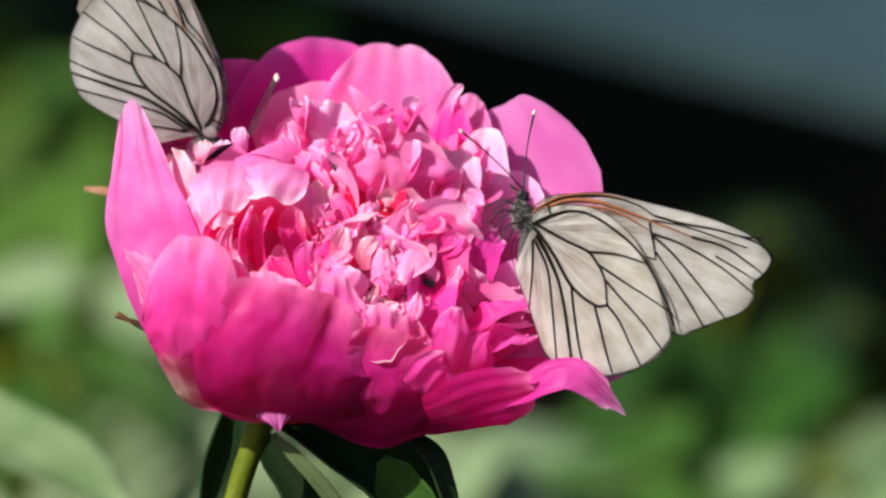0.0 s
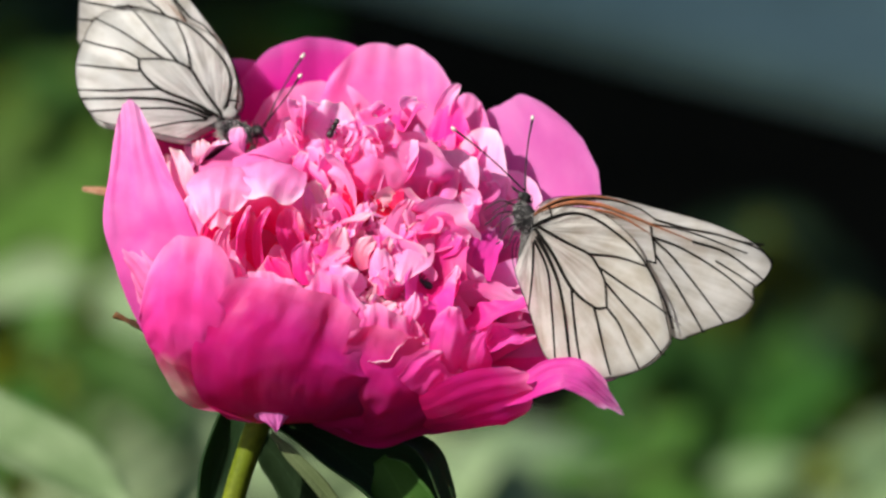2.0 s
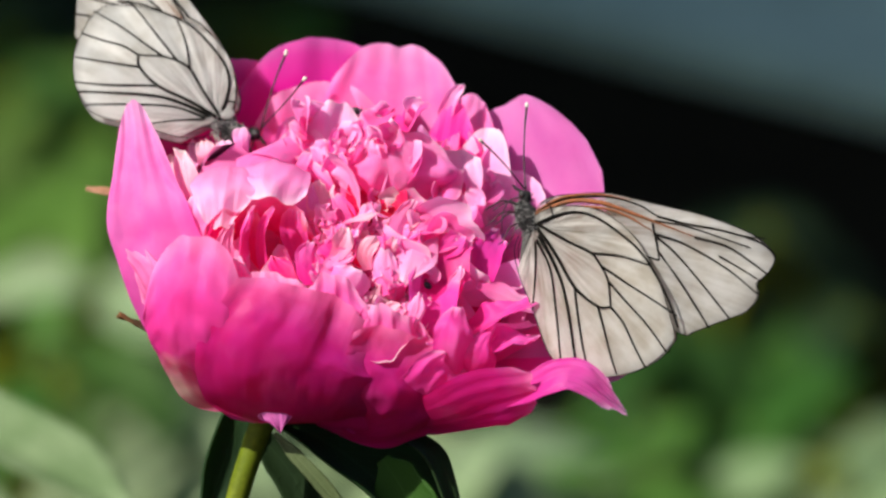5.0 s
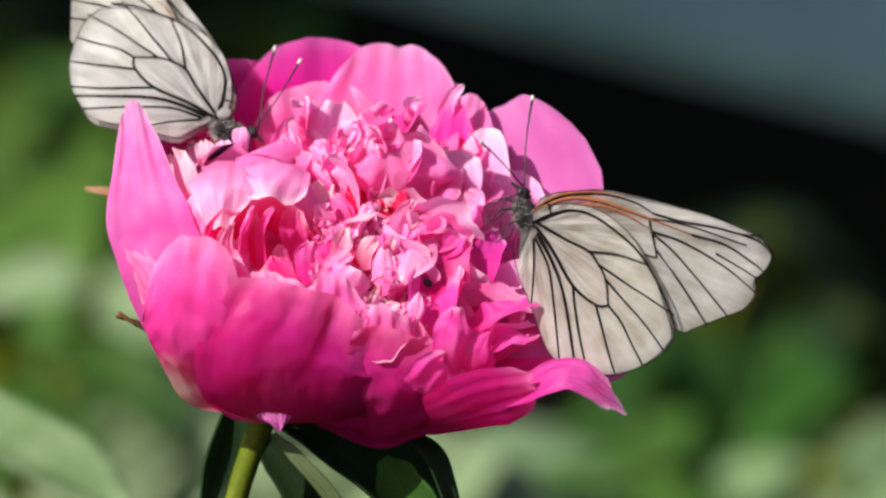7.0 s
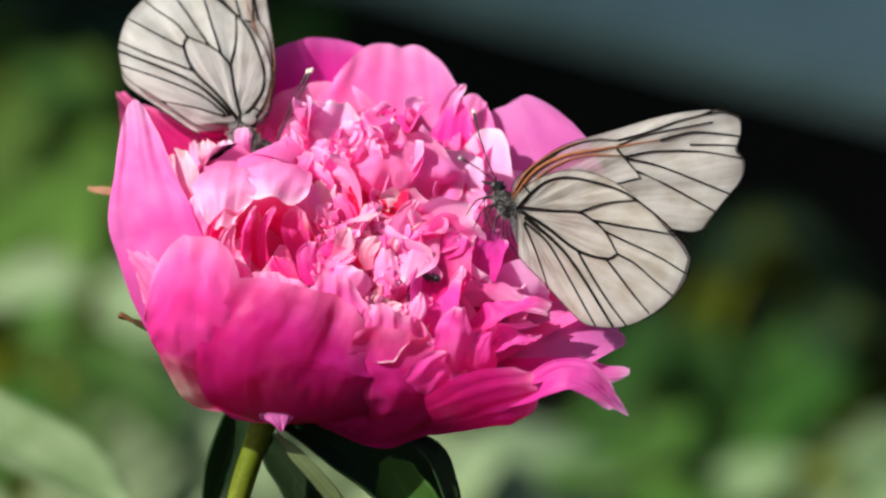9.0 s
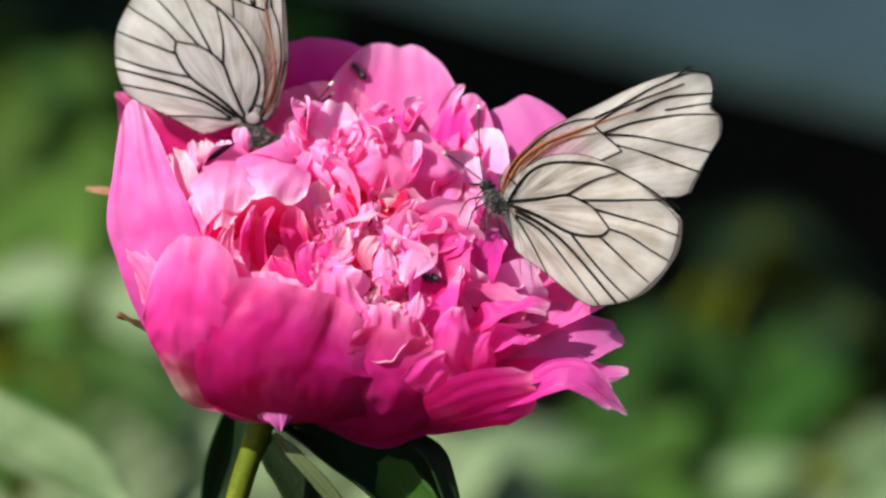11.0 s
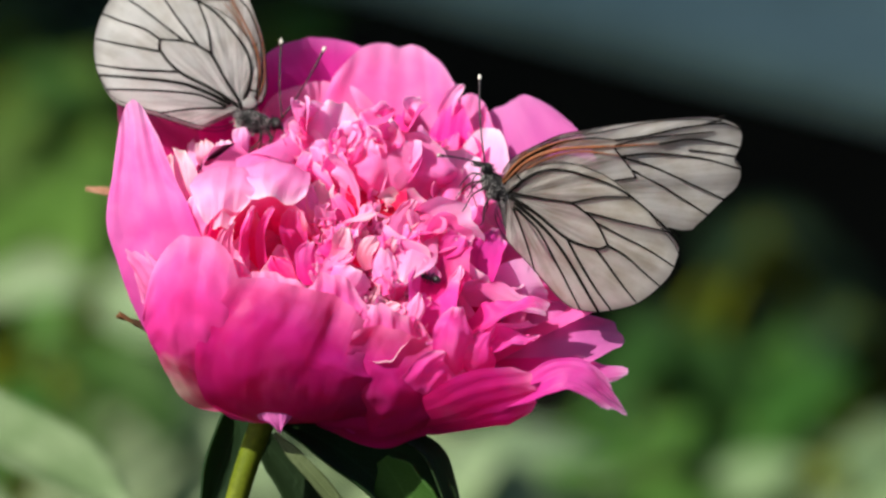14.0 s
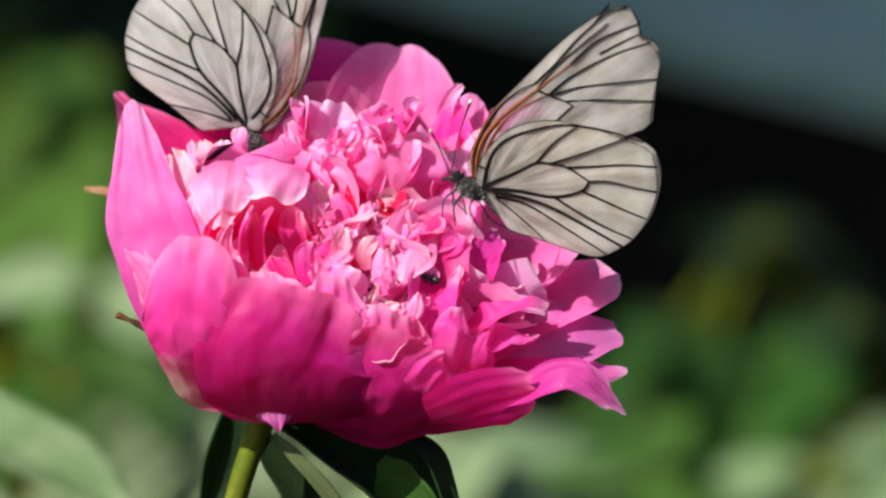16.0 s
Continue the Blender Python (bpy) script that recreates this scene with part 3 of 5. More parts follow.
# two pale petals that bend over a deep red hollow
heart(PALE, [(410, 370, -50), (398, 296, 10), (392, 318, 88), (384, 400, 112)], [46, 56, 60, 34], (0.1, 0.5, -0.85), seed=140, cup=0.3, ruffle=5, crumple=16, pleat=8, pleats=1.6)
heart(PALE, [(492, 370, -60), (482, 290, 2), (480, 304, 80), (474, 354, 116)], [50, 60, 70, 60], (0.0, 0.5, -0.85), seed=141, cup=0.3, ruffle=5, crumple=18, pleat=9, pleats=1.6)
heart(ROSE, [(438, 505, 70), (426, 452, 78), (430, 406, 92), (450, 366, 104)], [10, 17, 16, 9], (0.85, 0.0, 0.5), seed=143, cup=0.3, ruffle=3, crumple=6)
heart(ROSE, [(474, 505, 60), (462, 452, 66), (461, 406, 80), (478, 366, 100)], [8, 13, 12, 8], (-0.7, 0.0, 0.7), seed=144, cup=0.3, ruffle=3, crumple=6)
heart(ROSE, [(545, 485, 50), (534, 442, 44), (524, 406, 58), (518, 370, 90)], [20, 30, 30, 20], (-0.6, 0.2, 0.8), seed=145, cup=0.4, ruffle=5, crumple=8)
heart(PALE, [(404, 475, 100), (394, 445, 104), (398, 420, 104), (414, 394, 108)], [12, 19, 15, 6], (0.5, -0.2, 0.8), seed=146, cup=0.2, ruffle=4, crumple=6)
tuft(DEEP, [10, 20, 18, 8], (520, 500), (500, 485), (486, 470), (478, 452), lift=26)
tuft(ROSE, [14, 26, 26, 14], (548, 505), (546, 480), (545, 455), (550, 430), lift=34, face=(-0.3, -0.3, -0.9), cup=0.1, rounding=0.08)
tuft(PALE, [18, 26, 24, 12], (410, 500), (414, 470), (420, 445), (428, 425), lift=36, face=(0.3, -0.3, -0.9), cup=0.1, rounding=0.08)
# cream and pale slips
tuft(CREAM, [8, 14, 13, 7], (322, 345), (308, 315), (302, 295), (299, 274), lift=20, name="petaloid")
tuft(CREAM, [6, 10, 10, 5], (330, 330), (322, 300), (318, 285), (314, 268), lift=24, name="petaloid")
tuft(PALE, [14, 22, 24, 16], (346, 400), (336, 345), (335, 300), (334, 258), lift=26, face=(0.3, -0.3, -0.9))
tuft(CUP, [10, 15, 14, 7], (352, 405), (350, 370), (354, 330), (360, 300), lift=14)
tuft(CREAM, [8, 17, 16, 10], (366, 420), (368, 405), (370, 390), (372, 376), lift=44, name="petaloid", face=(0.2, -0.3, -0.9))
tuft(CREAM, [10, 20, 25, 22], (556, 400), (560, 368), (566, 345), (572, 322), lift=52, name="petaloid", notch=0.3)
tuft(CREAM, [5, 9, 9, 4], (598, 397), (615, 391), (640, 384), (668, 374), lift=62, name="petaloid", face=(0, -0.9, 0.4), notch=0.25)
tuft(CREAM, [9, 15, 18, 13], (580, 468), (598, 446), (606, 426), (612, 405), lift=58, name="petaloid", notch=0.25)
tuft(PALE, [12, 20, 18, 10], (588, 502), (586, 477), (600, 456), (620, 448), lift=36, face=(-0.5, -0.3, 0.8))
tuft(PALE, [24, 36, 36, 26], (604, 530), (612, 508), (622, 492), (630, 476), lift=36, face=(0.1, -0.3, -0.9))
tuft(CREAM, [8, 15, 15, 10], (648, 478), (642, 454), (650, 434), (664, 420), lift=52, name="petaloid")
tuft(CUP, [9, 15, 14, 8], (628, 470), (640, 455), (650, 440), (660, 428), lift=18)
tuft(PALE, [12, 23, 25, 17], (684, 522), (678, 492), (674, 466), (676, 440), lift=34, face=(0.2, -0.3, -0.9))
tuft(PALE, [20, 34, 36, 18], (748, 368), (742, 412), (730, 456), (712, 502), lift=40, face=(0.1, 0.4, -0.9))
tuft(PALE, [14, 22, 22, 12], (700, 430), (706, 405), (716, 380), (728, 356), lift=28, face=(-0.3, -0.3, -0.9))
tuft(CUP, [22, 34, 36, 22], (644, 395), (642, 355), (650, 318), (640, 286), lift=20)
tuft(CUP, [20, 28, 30, 18], (700, 405), (694, 372), (686, 342), (672, 314), lift=18)
tuft(PALE, [16, 30, 30, 6], (560, 318), (580, 312), (600, 302), (624, 284), lift=30, face=(0.1, -0.8, 0.6))
tuft(PALE, [16, 26, 26, 14], (476, 258), (490, 220), (496, 192), (500, 164), lift=30)
tuft(PALE, [12, 20, 18, 7], (490, 262), (508, 236), (518, 216), (523, 200), lift=36)
tuft(PALE, [20, 32, 32, 20], (556, 250), (574, 215), (590, 190), (606, 168), lift=24)
tuft(PALE, [18, 28, 28, 18], (630, 262), (642, 226), (650, 206), (662, 192), lift=26)
tuft(INNER, [16, 26, 26, 14], (590, 290), (596, 262), (602, 236), (612, 206), lift=22, face=(-0.8, -0.2, 0.5))
heart(PALE, [(428, 284, -50), (425, 258, -34), (424, 241, -34), (424, 225, -44)], [8, 14, 16, 12], (0.0, -0.3, -0.95), seed=150, cup=0.3, ruffle=3, crumple=5)
heart(PALE, [(402, 312, -60), (400, 286, -38), (397, 268, -36), (394, 248, -48)], [22, 29, 27, 18], (0.0, -0.3, -0.95), seed=151, cup=0.2, ruffle=4, crumple=6)
heart(CREAM, [(370, 305, -60), (364, 282, -38), (361, 267, -38), (358, 251, -50)], [14, 20, 19, 12], (0.2, -0.3, -0.95), seed=152, cup=0.3, ruffle=5, crumple=6)
frill = random.Random(31)
for k in range(64):
    x, y = frill.uniform(520, 850), frill.uniform(205, 470)
    if x < 585 and y > 330:
        continue   # above the red hollow
    a, long, wide = frill.uniform(-2.6, -0.5), frill.uniform(34, 62), frill.uniform(13, 26)
    c, q, bend = math.cos(a) * long, math.sin(a) * long, frill.uniform(-14, 14)
    tuft(frill.choice((PALE, PALE, INNER, INNER, ROSE)), [wide * 0.6, wide, wide, wide * frill.uniform(0.4, 0.9)], (x, y), (x + c * 0.35 + bend * 0.6, y + q * 0.35), (x + c * 0.7 + bend, y + q * 0.7), (x + c, y + q),
         lift=frill.uniform(16, 34), face=(frill.uniform(-0.9, 0.9), frill.uniform(-0.9, 0.2), 0.7), cup=frill.uniform(0.1, 0.6), crumple=frill.uniform(8, 16), ruffle=frill.uniform(4, 7), notch=frill.uniform(0.05, 0.22), rounding=frill.uniform(0.15, 0.35), seed=1200 + k)
for k in range(27):
    x, y = frill.uniform(510, 720), frill.uniform(215, 330)
    a, long, wide = frill.uniform(-2.3, -0.9), frill.uniform(38, 62), frill.uniform(17, 30)
    c, q, bend = math.cos(a) * long, math.sin(a) * long, frill.uniform(-12, 12)
    out = max(crown(x, y), -72 if x < 650 else -30) + frill.uniform(14, 30)
    heart(frill.choice((PALE, PALE, INNER)), [(x, y, out - 30), (x + c * 0.35 + bend * 0.6, y + q * 0.35, out - 6), (x + c * 0.7 + bend, y + q * 0.7, out + 4), (x + c, y + q, out)], [wide * 0.5, wide, wide, wide * frill.uniform(0.5, 0.9)],
          (frill.uniform(-1.0, 1.0), frill.uniform(-0.7, 0.2), 0.55), cup=frill.uniform(0.2, 0.7), crumple=frill.uniform(8, 15), ruffle=frill.uniform(4, 7), notch=frill.uniform(0.05, 0.22), rounding=frill.uniform(0.15, 0.35), seed=1300 + k, nu=15, nv=16)
# the rosier side
tuft(ROSE, [36, 46, 44, 24], (792, 505), (784, 455), (800, 418), (836, 408), lift=24)
tuft(ROSE, [20, 30, 28, 14], (850, 500), (856, 460), (866, 430), (880, 404), lift=20)
tuft(DEEP, [26, 36, 34, 22], (770, 560), (776, 520), (786, 490), (800, 470), lift=10)
tuft(PALE, [6, 11, 12, 6], (762, 500), (766, 488), (756, 474), (750, 458), lift=36, name="petaloid")
tuft(PALE, [5, 9, 9, 4], (792, 508), (800, 498), (808, 486), (810, 470), lift=36, name="petaloid")
tuft(PALE, [8, 26, 22, 5], (842, 506), (878, 522), (918, 540), (962, 552), lift=44, face=(0, -0.8, 0.6))
tuft(PALE, [5, 8, 8, 4], (836, 582), (878, 576), (918, 580), (950, 571), lift=52, face=(0, -0.9, 0.4))
tuft(PALE, [4, 8, 8, 4], (834, 614), (848, 606), (864, 600), (878, 588), lift=40, name="petaloid")
tuft(CREAM, [8, 12, 12, 6], (690, 590), (684, 562), (690, 546), (706, 538), lift=34, name="petaloid")
tuft(PALE, [8, 14, 16, 9], (716, 604), (724, 572), (736, 546), (742, 520), lift=40, name="petaloid", face=(0.3, -0.2, -0.9))
tuft(PALE, [3, 5, 5, 3], (748, 628), (768, 624), (772, 608), (756, 605), lift=40, name="petaloid")


# the crowded heart: an open rosette of crumpled petals, more upright towards the middle
rng = random.Random(77)
for ring, (radius, count, length, wide, mats) in enumerate([
        (325, 15, 160, 84, (ROSE, INNER, PALE)), (275, 14, 160, 82, (INNER, PALE, PALE)), (228, 13, 155, 76, (PALE, INNER, PALE)), (184, 12, 150, 68, (PALE, INNER, INNER)),
        (140, 11, 140, 58, (PALE, INNER)), (98, 10, 125, 46, (PALE, INNER, CREAM)), (62, 9, 110, 32, (PALE, CREAM)), (30, 8, 100, 20, (CREAM, PALE, CREAM))]):
    for k in range(count):
        a = math.tau * (k + 0.5 * (ring % 2) + rng.uniform(-0.4, 0.4)) / count
        r = radius * rng.uniform(0.86, 1.12)
        c, s = math.cos(a), math.sin(a)
        if s > 0.6 and r > 315:
            continue
        if -250 < r * c < -60 and -90 < r * s < 60:
            continue   # an open red cup lies here
        high = 105 - 110 * (r / 330) ** 2 + rng.uniform(-34, 30) - 35 * max(0.0, s) * r / 330 - 45 * max(0.0, 1 - r / 90)
        outward = E1 * c + E2 * s
        along = E2 * c - E1 * s
        sway = along * rng.uniform(-45, 45)
        open_up = rng.uniform(0.35, 1.0) * (0.45 + 0.55 * min(1.0, r / 160))
        inner = max(0.0, r - length * open_up)
        foot = bloom(inner * 0.85 * c, inner * 0.85 * s, high - length * rng.uniform(0.6, 0.9))
        knee = bloom((inner + (r - inner) * 0.5) * c, (inner + (r - inner) * 0.5) * s, high - length * rng.uniform(0.02, 0.25)) + sway * 0.5
        tip = bloom(r * c, r * s, high + rng.uniform(-24, 30)) + sway
        upright = rng.random() < 0.45
        face_way = AX * (0.5 if upright else 1.0) - outward * rng.uniform(0.1, 0.7) + along * (rng.uniform(-2.0, 2.0) if upright else rng.uniform(-0.5, 0.5))
        add_petal("inner_petal", rng.choice(mats), [foot, foot.lerp(knee, 0.55) + outward * 6, knee, tip], [wide * 0.6, wide * 0.85, wide * rng.uniform(0.95, 1.2), wide * rng.uniform(0.75, 1.05)],
                  face_way, cup=rng.uniform(-0.1, 0.55), ruffle=rng.uniform(6, 12), notch=rng.uniform(0.06, 0.18), rounding=rng.uniform(0.12, 0.34), crumple=rng.uniform(10, 24), seed=200 + ring * 40 + k, nu=25, nv=22, waves=rng.uniform(1.2, 3.0))

# ragged slips that stand between them, in tufts
for k in range(115):
    if k < 60:
        x, y = rng.gauss(0, 50), rng.gauss(25, 45)
    elif k < 85:
        x, y = rng.gauss(60, 24), rng.gauss(140, 26)
    elif k < 105:
        x, y = rng.gauss(-290, 20), rng.gauss(-90, 40)
    else:
        a, q = rng.uniform(0, math.tau), 300 * math.sqrt(rng.random())
        x, y = q * math.cos(a), q * math.sin(a)
    r = math.hypot(x, y)
    high = 108 - 110 * (r / 330) ** 2 + rng.uniform(-20, 34)
    lean = Vector((rng.uniform(-1, 1), rng.uniform(-1, 1), 0)) * 26
    long, wide = rng.uniform(45, 95), rng.uniform(10, 24)
    foot, tip = bloom(x * 0.94, y * 0.94, high - long), bloom(x + lean.x, y + lean.y, high)
    knee = foot.lerp(tip, 0.6) + Vector((rng.uniform(-9, 9), rng.uniform(-9, 9), 0))
    add_petal("petaloid", rng.choice((CREAM, PALE, PALE, INNER) if k < 105 else (PALE, INNER, ROSE)), [foot, foot.lerp(knee, 0.5), knee, tip], [wide * 0.5, wide * 0.8, wide, wide * rng.uniform(0.4, 1.0)],
              (rng.uniform(-1, 1), rng.uniform(-1, 0.5), rng.uniform(-0.4, 1)), cup=rng.uniform(0.1, 0.8), ruffle=rng.uniform(3, 7), notch=rng.uniform(0.1, 0.3), rounding=rng.uniform(0.1, 0.4), crumple=rng.uniform(6, 16), seed=700 + k, nu=11, nv=13, waves=2.4)


def leaf(points, widths, face, fold=0.25, seed=0, origin=Vector(), nu=13, nv=24, wave=4.0):
    return petal(points, widths, face, cup=fold, ruffle=wave, notch=0.0, rounding=0.0, seed=seed, nu=nu, nv=nv, waves=2.0, thick=4.0, origin=origin)


# stem, sepals and leaves
bm = bmesh.new()
line = [at(x, y, -60 - 50 * (y < 720)) - PEONY for x, y in ((482, 712), (464, 745), (443, 800), (418, 880), (390, 1000), (350, 1200), (310, 1550), (270, 2150), (240, 3200), (222, 5000))]
line.append(Vector((0, 0, -0.01)))
tube(bm, line, [24 * U, 21 * U, 20 * U, 20 * U, 22 * U, 26 * U, 34 * U], sides=14, steps=60)
part("stem", bm, STEM, peony, "smooth yellow-green stem")
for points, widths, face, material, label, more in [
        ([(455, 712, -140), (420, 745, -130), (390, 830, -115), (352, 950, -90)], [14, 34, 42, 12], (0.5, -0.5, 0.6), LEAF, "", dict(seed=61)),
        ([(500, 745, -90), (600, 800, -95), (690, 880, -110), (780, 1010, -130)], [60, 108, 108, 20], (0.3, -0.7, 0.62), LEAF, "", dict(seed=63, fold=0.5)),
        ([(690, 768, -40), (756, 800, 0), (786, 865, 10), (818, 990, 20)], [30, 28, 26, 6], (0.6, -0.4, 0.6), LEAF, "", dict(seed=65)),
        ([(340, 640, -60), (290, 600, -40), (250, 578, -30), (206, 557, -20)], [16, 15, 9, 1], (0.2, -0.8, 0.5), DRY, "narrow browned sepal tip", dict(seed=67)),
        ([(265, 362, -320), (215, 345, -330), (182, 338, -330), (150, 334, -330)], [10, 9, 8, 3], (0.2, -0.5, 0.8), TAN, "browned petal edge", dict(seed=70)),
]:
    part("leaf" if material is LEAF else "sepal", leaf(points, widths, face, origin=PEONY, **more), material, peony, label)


part("leaf", leaf([(484, 768, 30), (526, 812, 40), (572, 862, 45), (640, 950, 40)], [4, 12, 14, 8], (-0.3, -0.2, 0.93), seed=75, fold=0.2, origin=PEONY), UNDERLEAF, peony, "pale green underside of a folded leaf")
# added piece in a lighter leaf colour paints the sunlit part of the leaf
part("leaf", leaf([(676, 812, -28), (702, 850, -24), (728, 896, -20), (782, 985, -18)], [14, 50, 62, 20], (-0.35, 0.4, 0.85), seed=79, fold=0.2, origin=PEONY), MIDLEAF, peony, "lighter green leaf piece standing in for the sunlit part of a leaf")
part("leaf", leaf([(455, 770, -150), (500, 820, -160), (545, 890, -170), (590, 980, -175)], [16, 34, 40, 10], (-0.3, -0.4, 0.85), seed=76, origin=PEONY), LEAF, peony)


# ---- butterflies ----
HIND_RIM = [(0, 20), (20, 32), (60, 40), (110, 35), (150, 15), (190, -25), (225, -95), (245, -160), (253, -205), (247, -222), (225, -248), (195, -268), (165, -280), (130, -286), (95, -284), (65, -273), (32, -252), (16, -220), (2, -175), (-14, -130), (-30, -85), (-36, -40), (-24, -8)]


def stroke(store, width, *points):
    """One vein: its width and its way over the wing, from the root outwards."""
    store.append((points, width))


HIND_VEINS = []
stroke(HIND_VEINS, 2.2, (0, 3), (32, 18), (70, 27), (105, 20), (145, -5), (185, -40), (212, -82), (235, -130), (248, -175))
stroke(HIND_VEINS, 2.2, (8, 4), (60, -25), (100, -45), (117, -67), (129, -94), (134, -140))
stroke(HIND_VEINS, 2.6, (5, -2), (36, -45), (71, -106), (111, -139), (134, -140))
stroke(HIND_VEINS, 1.7, (100, -45), (152, -50), (190, -62))
stroke(HIND_VEINS, 1.7, (117, -67), (164, -99), (206, -126), (248, -155))
stroke(HIND_VEINS, 1.7, (129, -94), (157, -127), (193, -168), (230, -220))
stroke(HIND_VEINS, 1.7, (134, -140), (155, -168), (172, -208), (190, -246))
stroke(HIND_VEINS, 1.7, (111, -139), (121, -180), (131, -222), (141, -258))
stroke(HIND_VEINS, 1.9, (71, -106), (76, -155), (83, -210), (93, -258))
stroke(HIND_VEINS, 2.8, (8, -15), (35, -65), (55, -125), (68, -220))
stroke(HIND_VEINS, 1.8, (4, -22), (28, -75), (38, -150), (45, -238))
stroke(HIND_VEINS, 1.5, (2, -25), (2, -80), (-3, -140))
stroke(HIND_VEINS, 1.6, (20, 10), (33, 20), (28, 40))
FORE_RIM = [(-2, 0), (2, 34), (30, 55), (72, 61), (127, 63), (183, 51), (238, 37), (293, 23), (341, 6), (383, -14), (407, -35), (419, -56), (414, -73), (404, -87), (396, -94), (387, -104), (389, -121), (383, -138), (366, -156), (342, -166), (307, -180), (273, -194), (252, -197), (180, -150), (70, -70)]
FORE_VEINS = []
stroke(FORE_VEINS, 1.6, (5, 30), (50, 50), (120, 56), (180, 42), (214, 20))
stroke(FORE_VEINS, 1.7, (214, 20), (265, 6), (320, -4), (363, -16), (400, -20))
stroke(FORE_VEINS, 1.5, (363, -16), (395, -30), (416, -52))
stroke(FORE_VEINS, 1.4, (209, 12), (270, 0), (320, -18))
stroke(FORE_VEINS, 1.7, (278, -18), (333, -35), (380, -68), (402, -86))
stroke(FORE_VEINS, 1.7, (206, 8), (209, -13), (213, -38), (216, -60))
stroke(FORE_VEINS, 1.7, (210, -12), (262, -32), (330, -74), (386, -122))
stroke(FORE_VEINS, 1.4, (318, -52), (360, -78), (390, -98))
stroke(FORE_VEINS, 1.7, (211, -16), (246, -50), (290, -105), (334, -166))
stroke(FORE_VEINS, 1.7, (215, -45), (248, -95), (299, -183))
stroke(FORE_VEINS, 1.9, (20, 4), (80, -12), (150, -40), (216, -60))
RUST_VEINS = [
    ([(2, 24), (60, 47), (115, 45), (165, 28), (210, 10), (280, -18)], 3.4),
    ([(0, 14), (70, 36), (140, 30), (195, 0), (208, -10)], 1.9),
    ([(4, 30), (50, 54), (110, 60), (170, 50)], 2.2),
]


def wing(name, rim, veins, rust, mirror, material, parent, near, seed, pivot=(0, 0), shape=(1.0, 0.0, 1.0)):
    """A wing: a pleated, slightly arched membrane with raised veins. Its root is its origin; near: +1 on the viewer's side, -1 beyond."""
    px, py = pivot
    trim, low_trim = (0.955, 0.965) if rim is HIND_RIM else (0.987, 1.0)
    outline = [spline([(x - px, (y - py) * (low_trim if y < 0 else 1.0), 0) for x, y in rim], k / 160) * trim for k in range(161)]
    hi, lo = (1.45, -1.95) if rim is HIND_RIM else (1.30, -0.70)
    sides = len(outline)

    def reach(a):
        best = 0.0
        w = Vector((math.cos(a), math.sin(a), 0))
        for i in range(sides - 1):
            p, q = outline[i], outline[i + 1]
            e = q - p
            den = w.x * e.y - w.y * e.x
            if abs(den) < 1e-9:
                continue
            s = (p.x * e.y - p.y * e.x) / den
            f = (p.x * w.y - p.y * w.x) / den
            if 0 <= f <= 1 and s > best:
                best = s
        return max(best, 14.0)

    def height(x, y):
        r = math.hypot(x, y)
        a = math.atan2(y, x)
        arch = 7.0 * math.sin(min(1.0, r / 300) * math.pi) + 2.2 * (r / 250) * math.sin(a * 23.0 + seed) + 3.0 * noise.noise(Vector((x * 0.012, y * 0.012, seed)))
        return arch

    def spot(x, y, lift=0.0):
        x = -x if mirror else x
        return Vector((shape[0] * x + shape[1] * y, shape[1] * x + shape[2] * y, (height(abs(x), y) + lift) * near)) * U

    na, nr = 84, 18
    rows, uvs = [], []
    for i in range(nr):
        f = i / (nr - 1)
        row, uvr = [], []
        for j in range(na):
            a = hi + (lo - hi) * j / (na - 1)
            r = reach(a) * (0.02 + 0.98 * f)
            row.append(spot(r * math.cos(a), r * math.sin(a)))
            uvr.append((j / (na - 1), f))
        rows.append(row)
        uvs.append(uvr)
    w = part(name, sheet_mesh(rows, 0.0, uvs), material, parent)
    if rim is HIND_RIM and mirror:
        bm = bmesh.new()
        ball(bm, spot(9, 19, 1), (11 * U, 15 * U, 3.5 * U), None, 0.06, 3, 14)
        part("wing_lobe", bm, material, w, "smooth cream lobe at the wing root")
    for line, thick in veins:
        t = thick * 1.3 * U
        run = [Vector((x - px, y - py, 0)) for x, y in line]
        if run[-1].length > 0.78 * reach(math.atan2(run[-1].y, run[-1].x)):
            step = (run[-1] - run[-2]).normalized() * 4
            for k in range(14):
                if run[-1].length > 0.985 * reach(math.atan2(run[-1].y, run[-1].x)):
                    break
                run[-1] = run[-1] + step
        part("vein", tube(bmesh.new(), [spot(p.x, p.y, 1.3) for p in run], [t, t * 0.8, t * 0.6], sides=6, steps=6 * len(run)), VEIN, w)
    edge = [spot(p.x, p.y) for p in outline[2:-2:3]]
    part("wing_margin", tube(bmesh.new(), edge, [0.7 * U, 0.8 * U, 0.7 * U], sides=5, steps=120), VEIN, w)
    for line, thick in rust:
        t = thick * (0.5 if mirror else 1.0) * U
        part("costal_vein", tube(bmesh.new(), [spot(x - px, y - py, 1.6) for x, y in line], [t * 0.9, t * 1.2, t * 0.8, t * 0.2], sides=6, steps=6 * len(line)), RUST, w, "rust-brown leading vein")
    return w


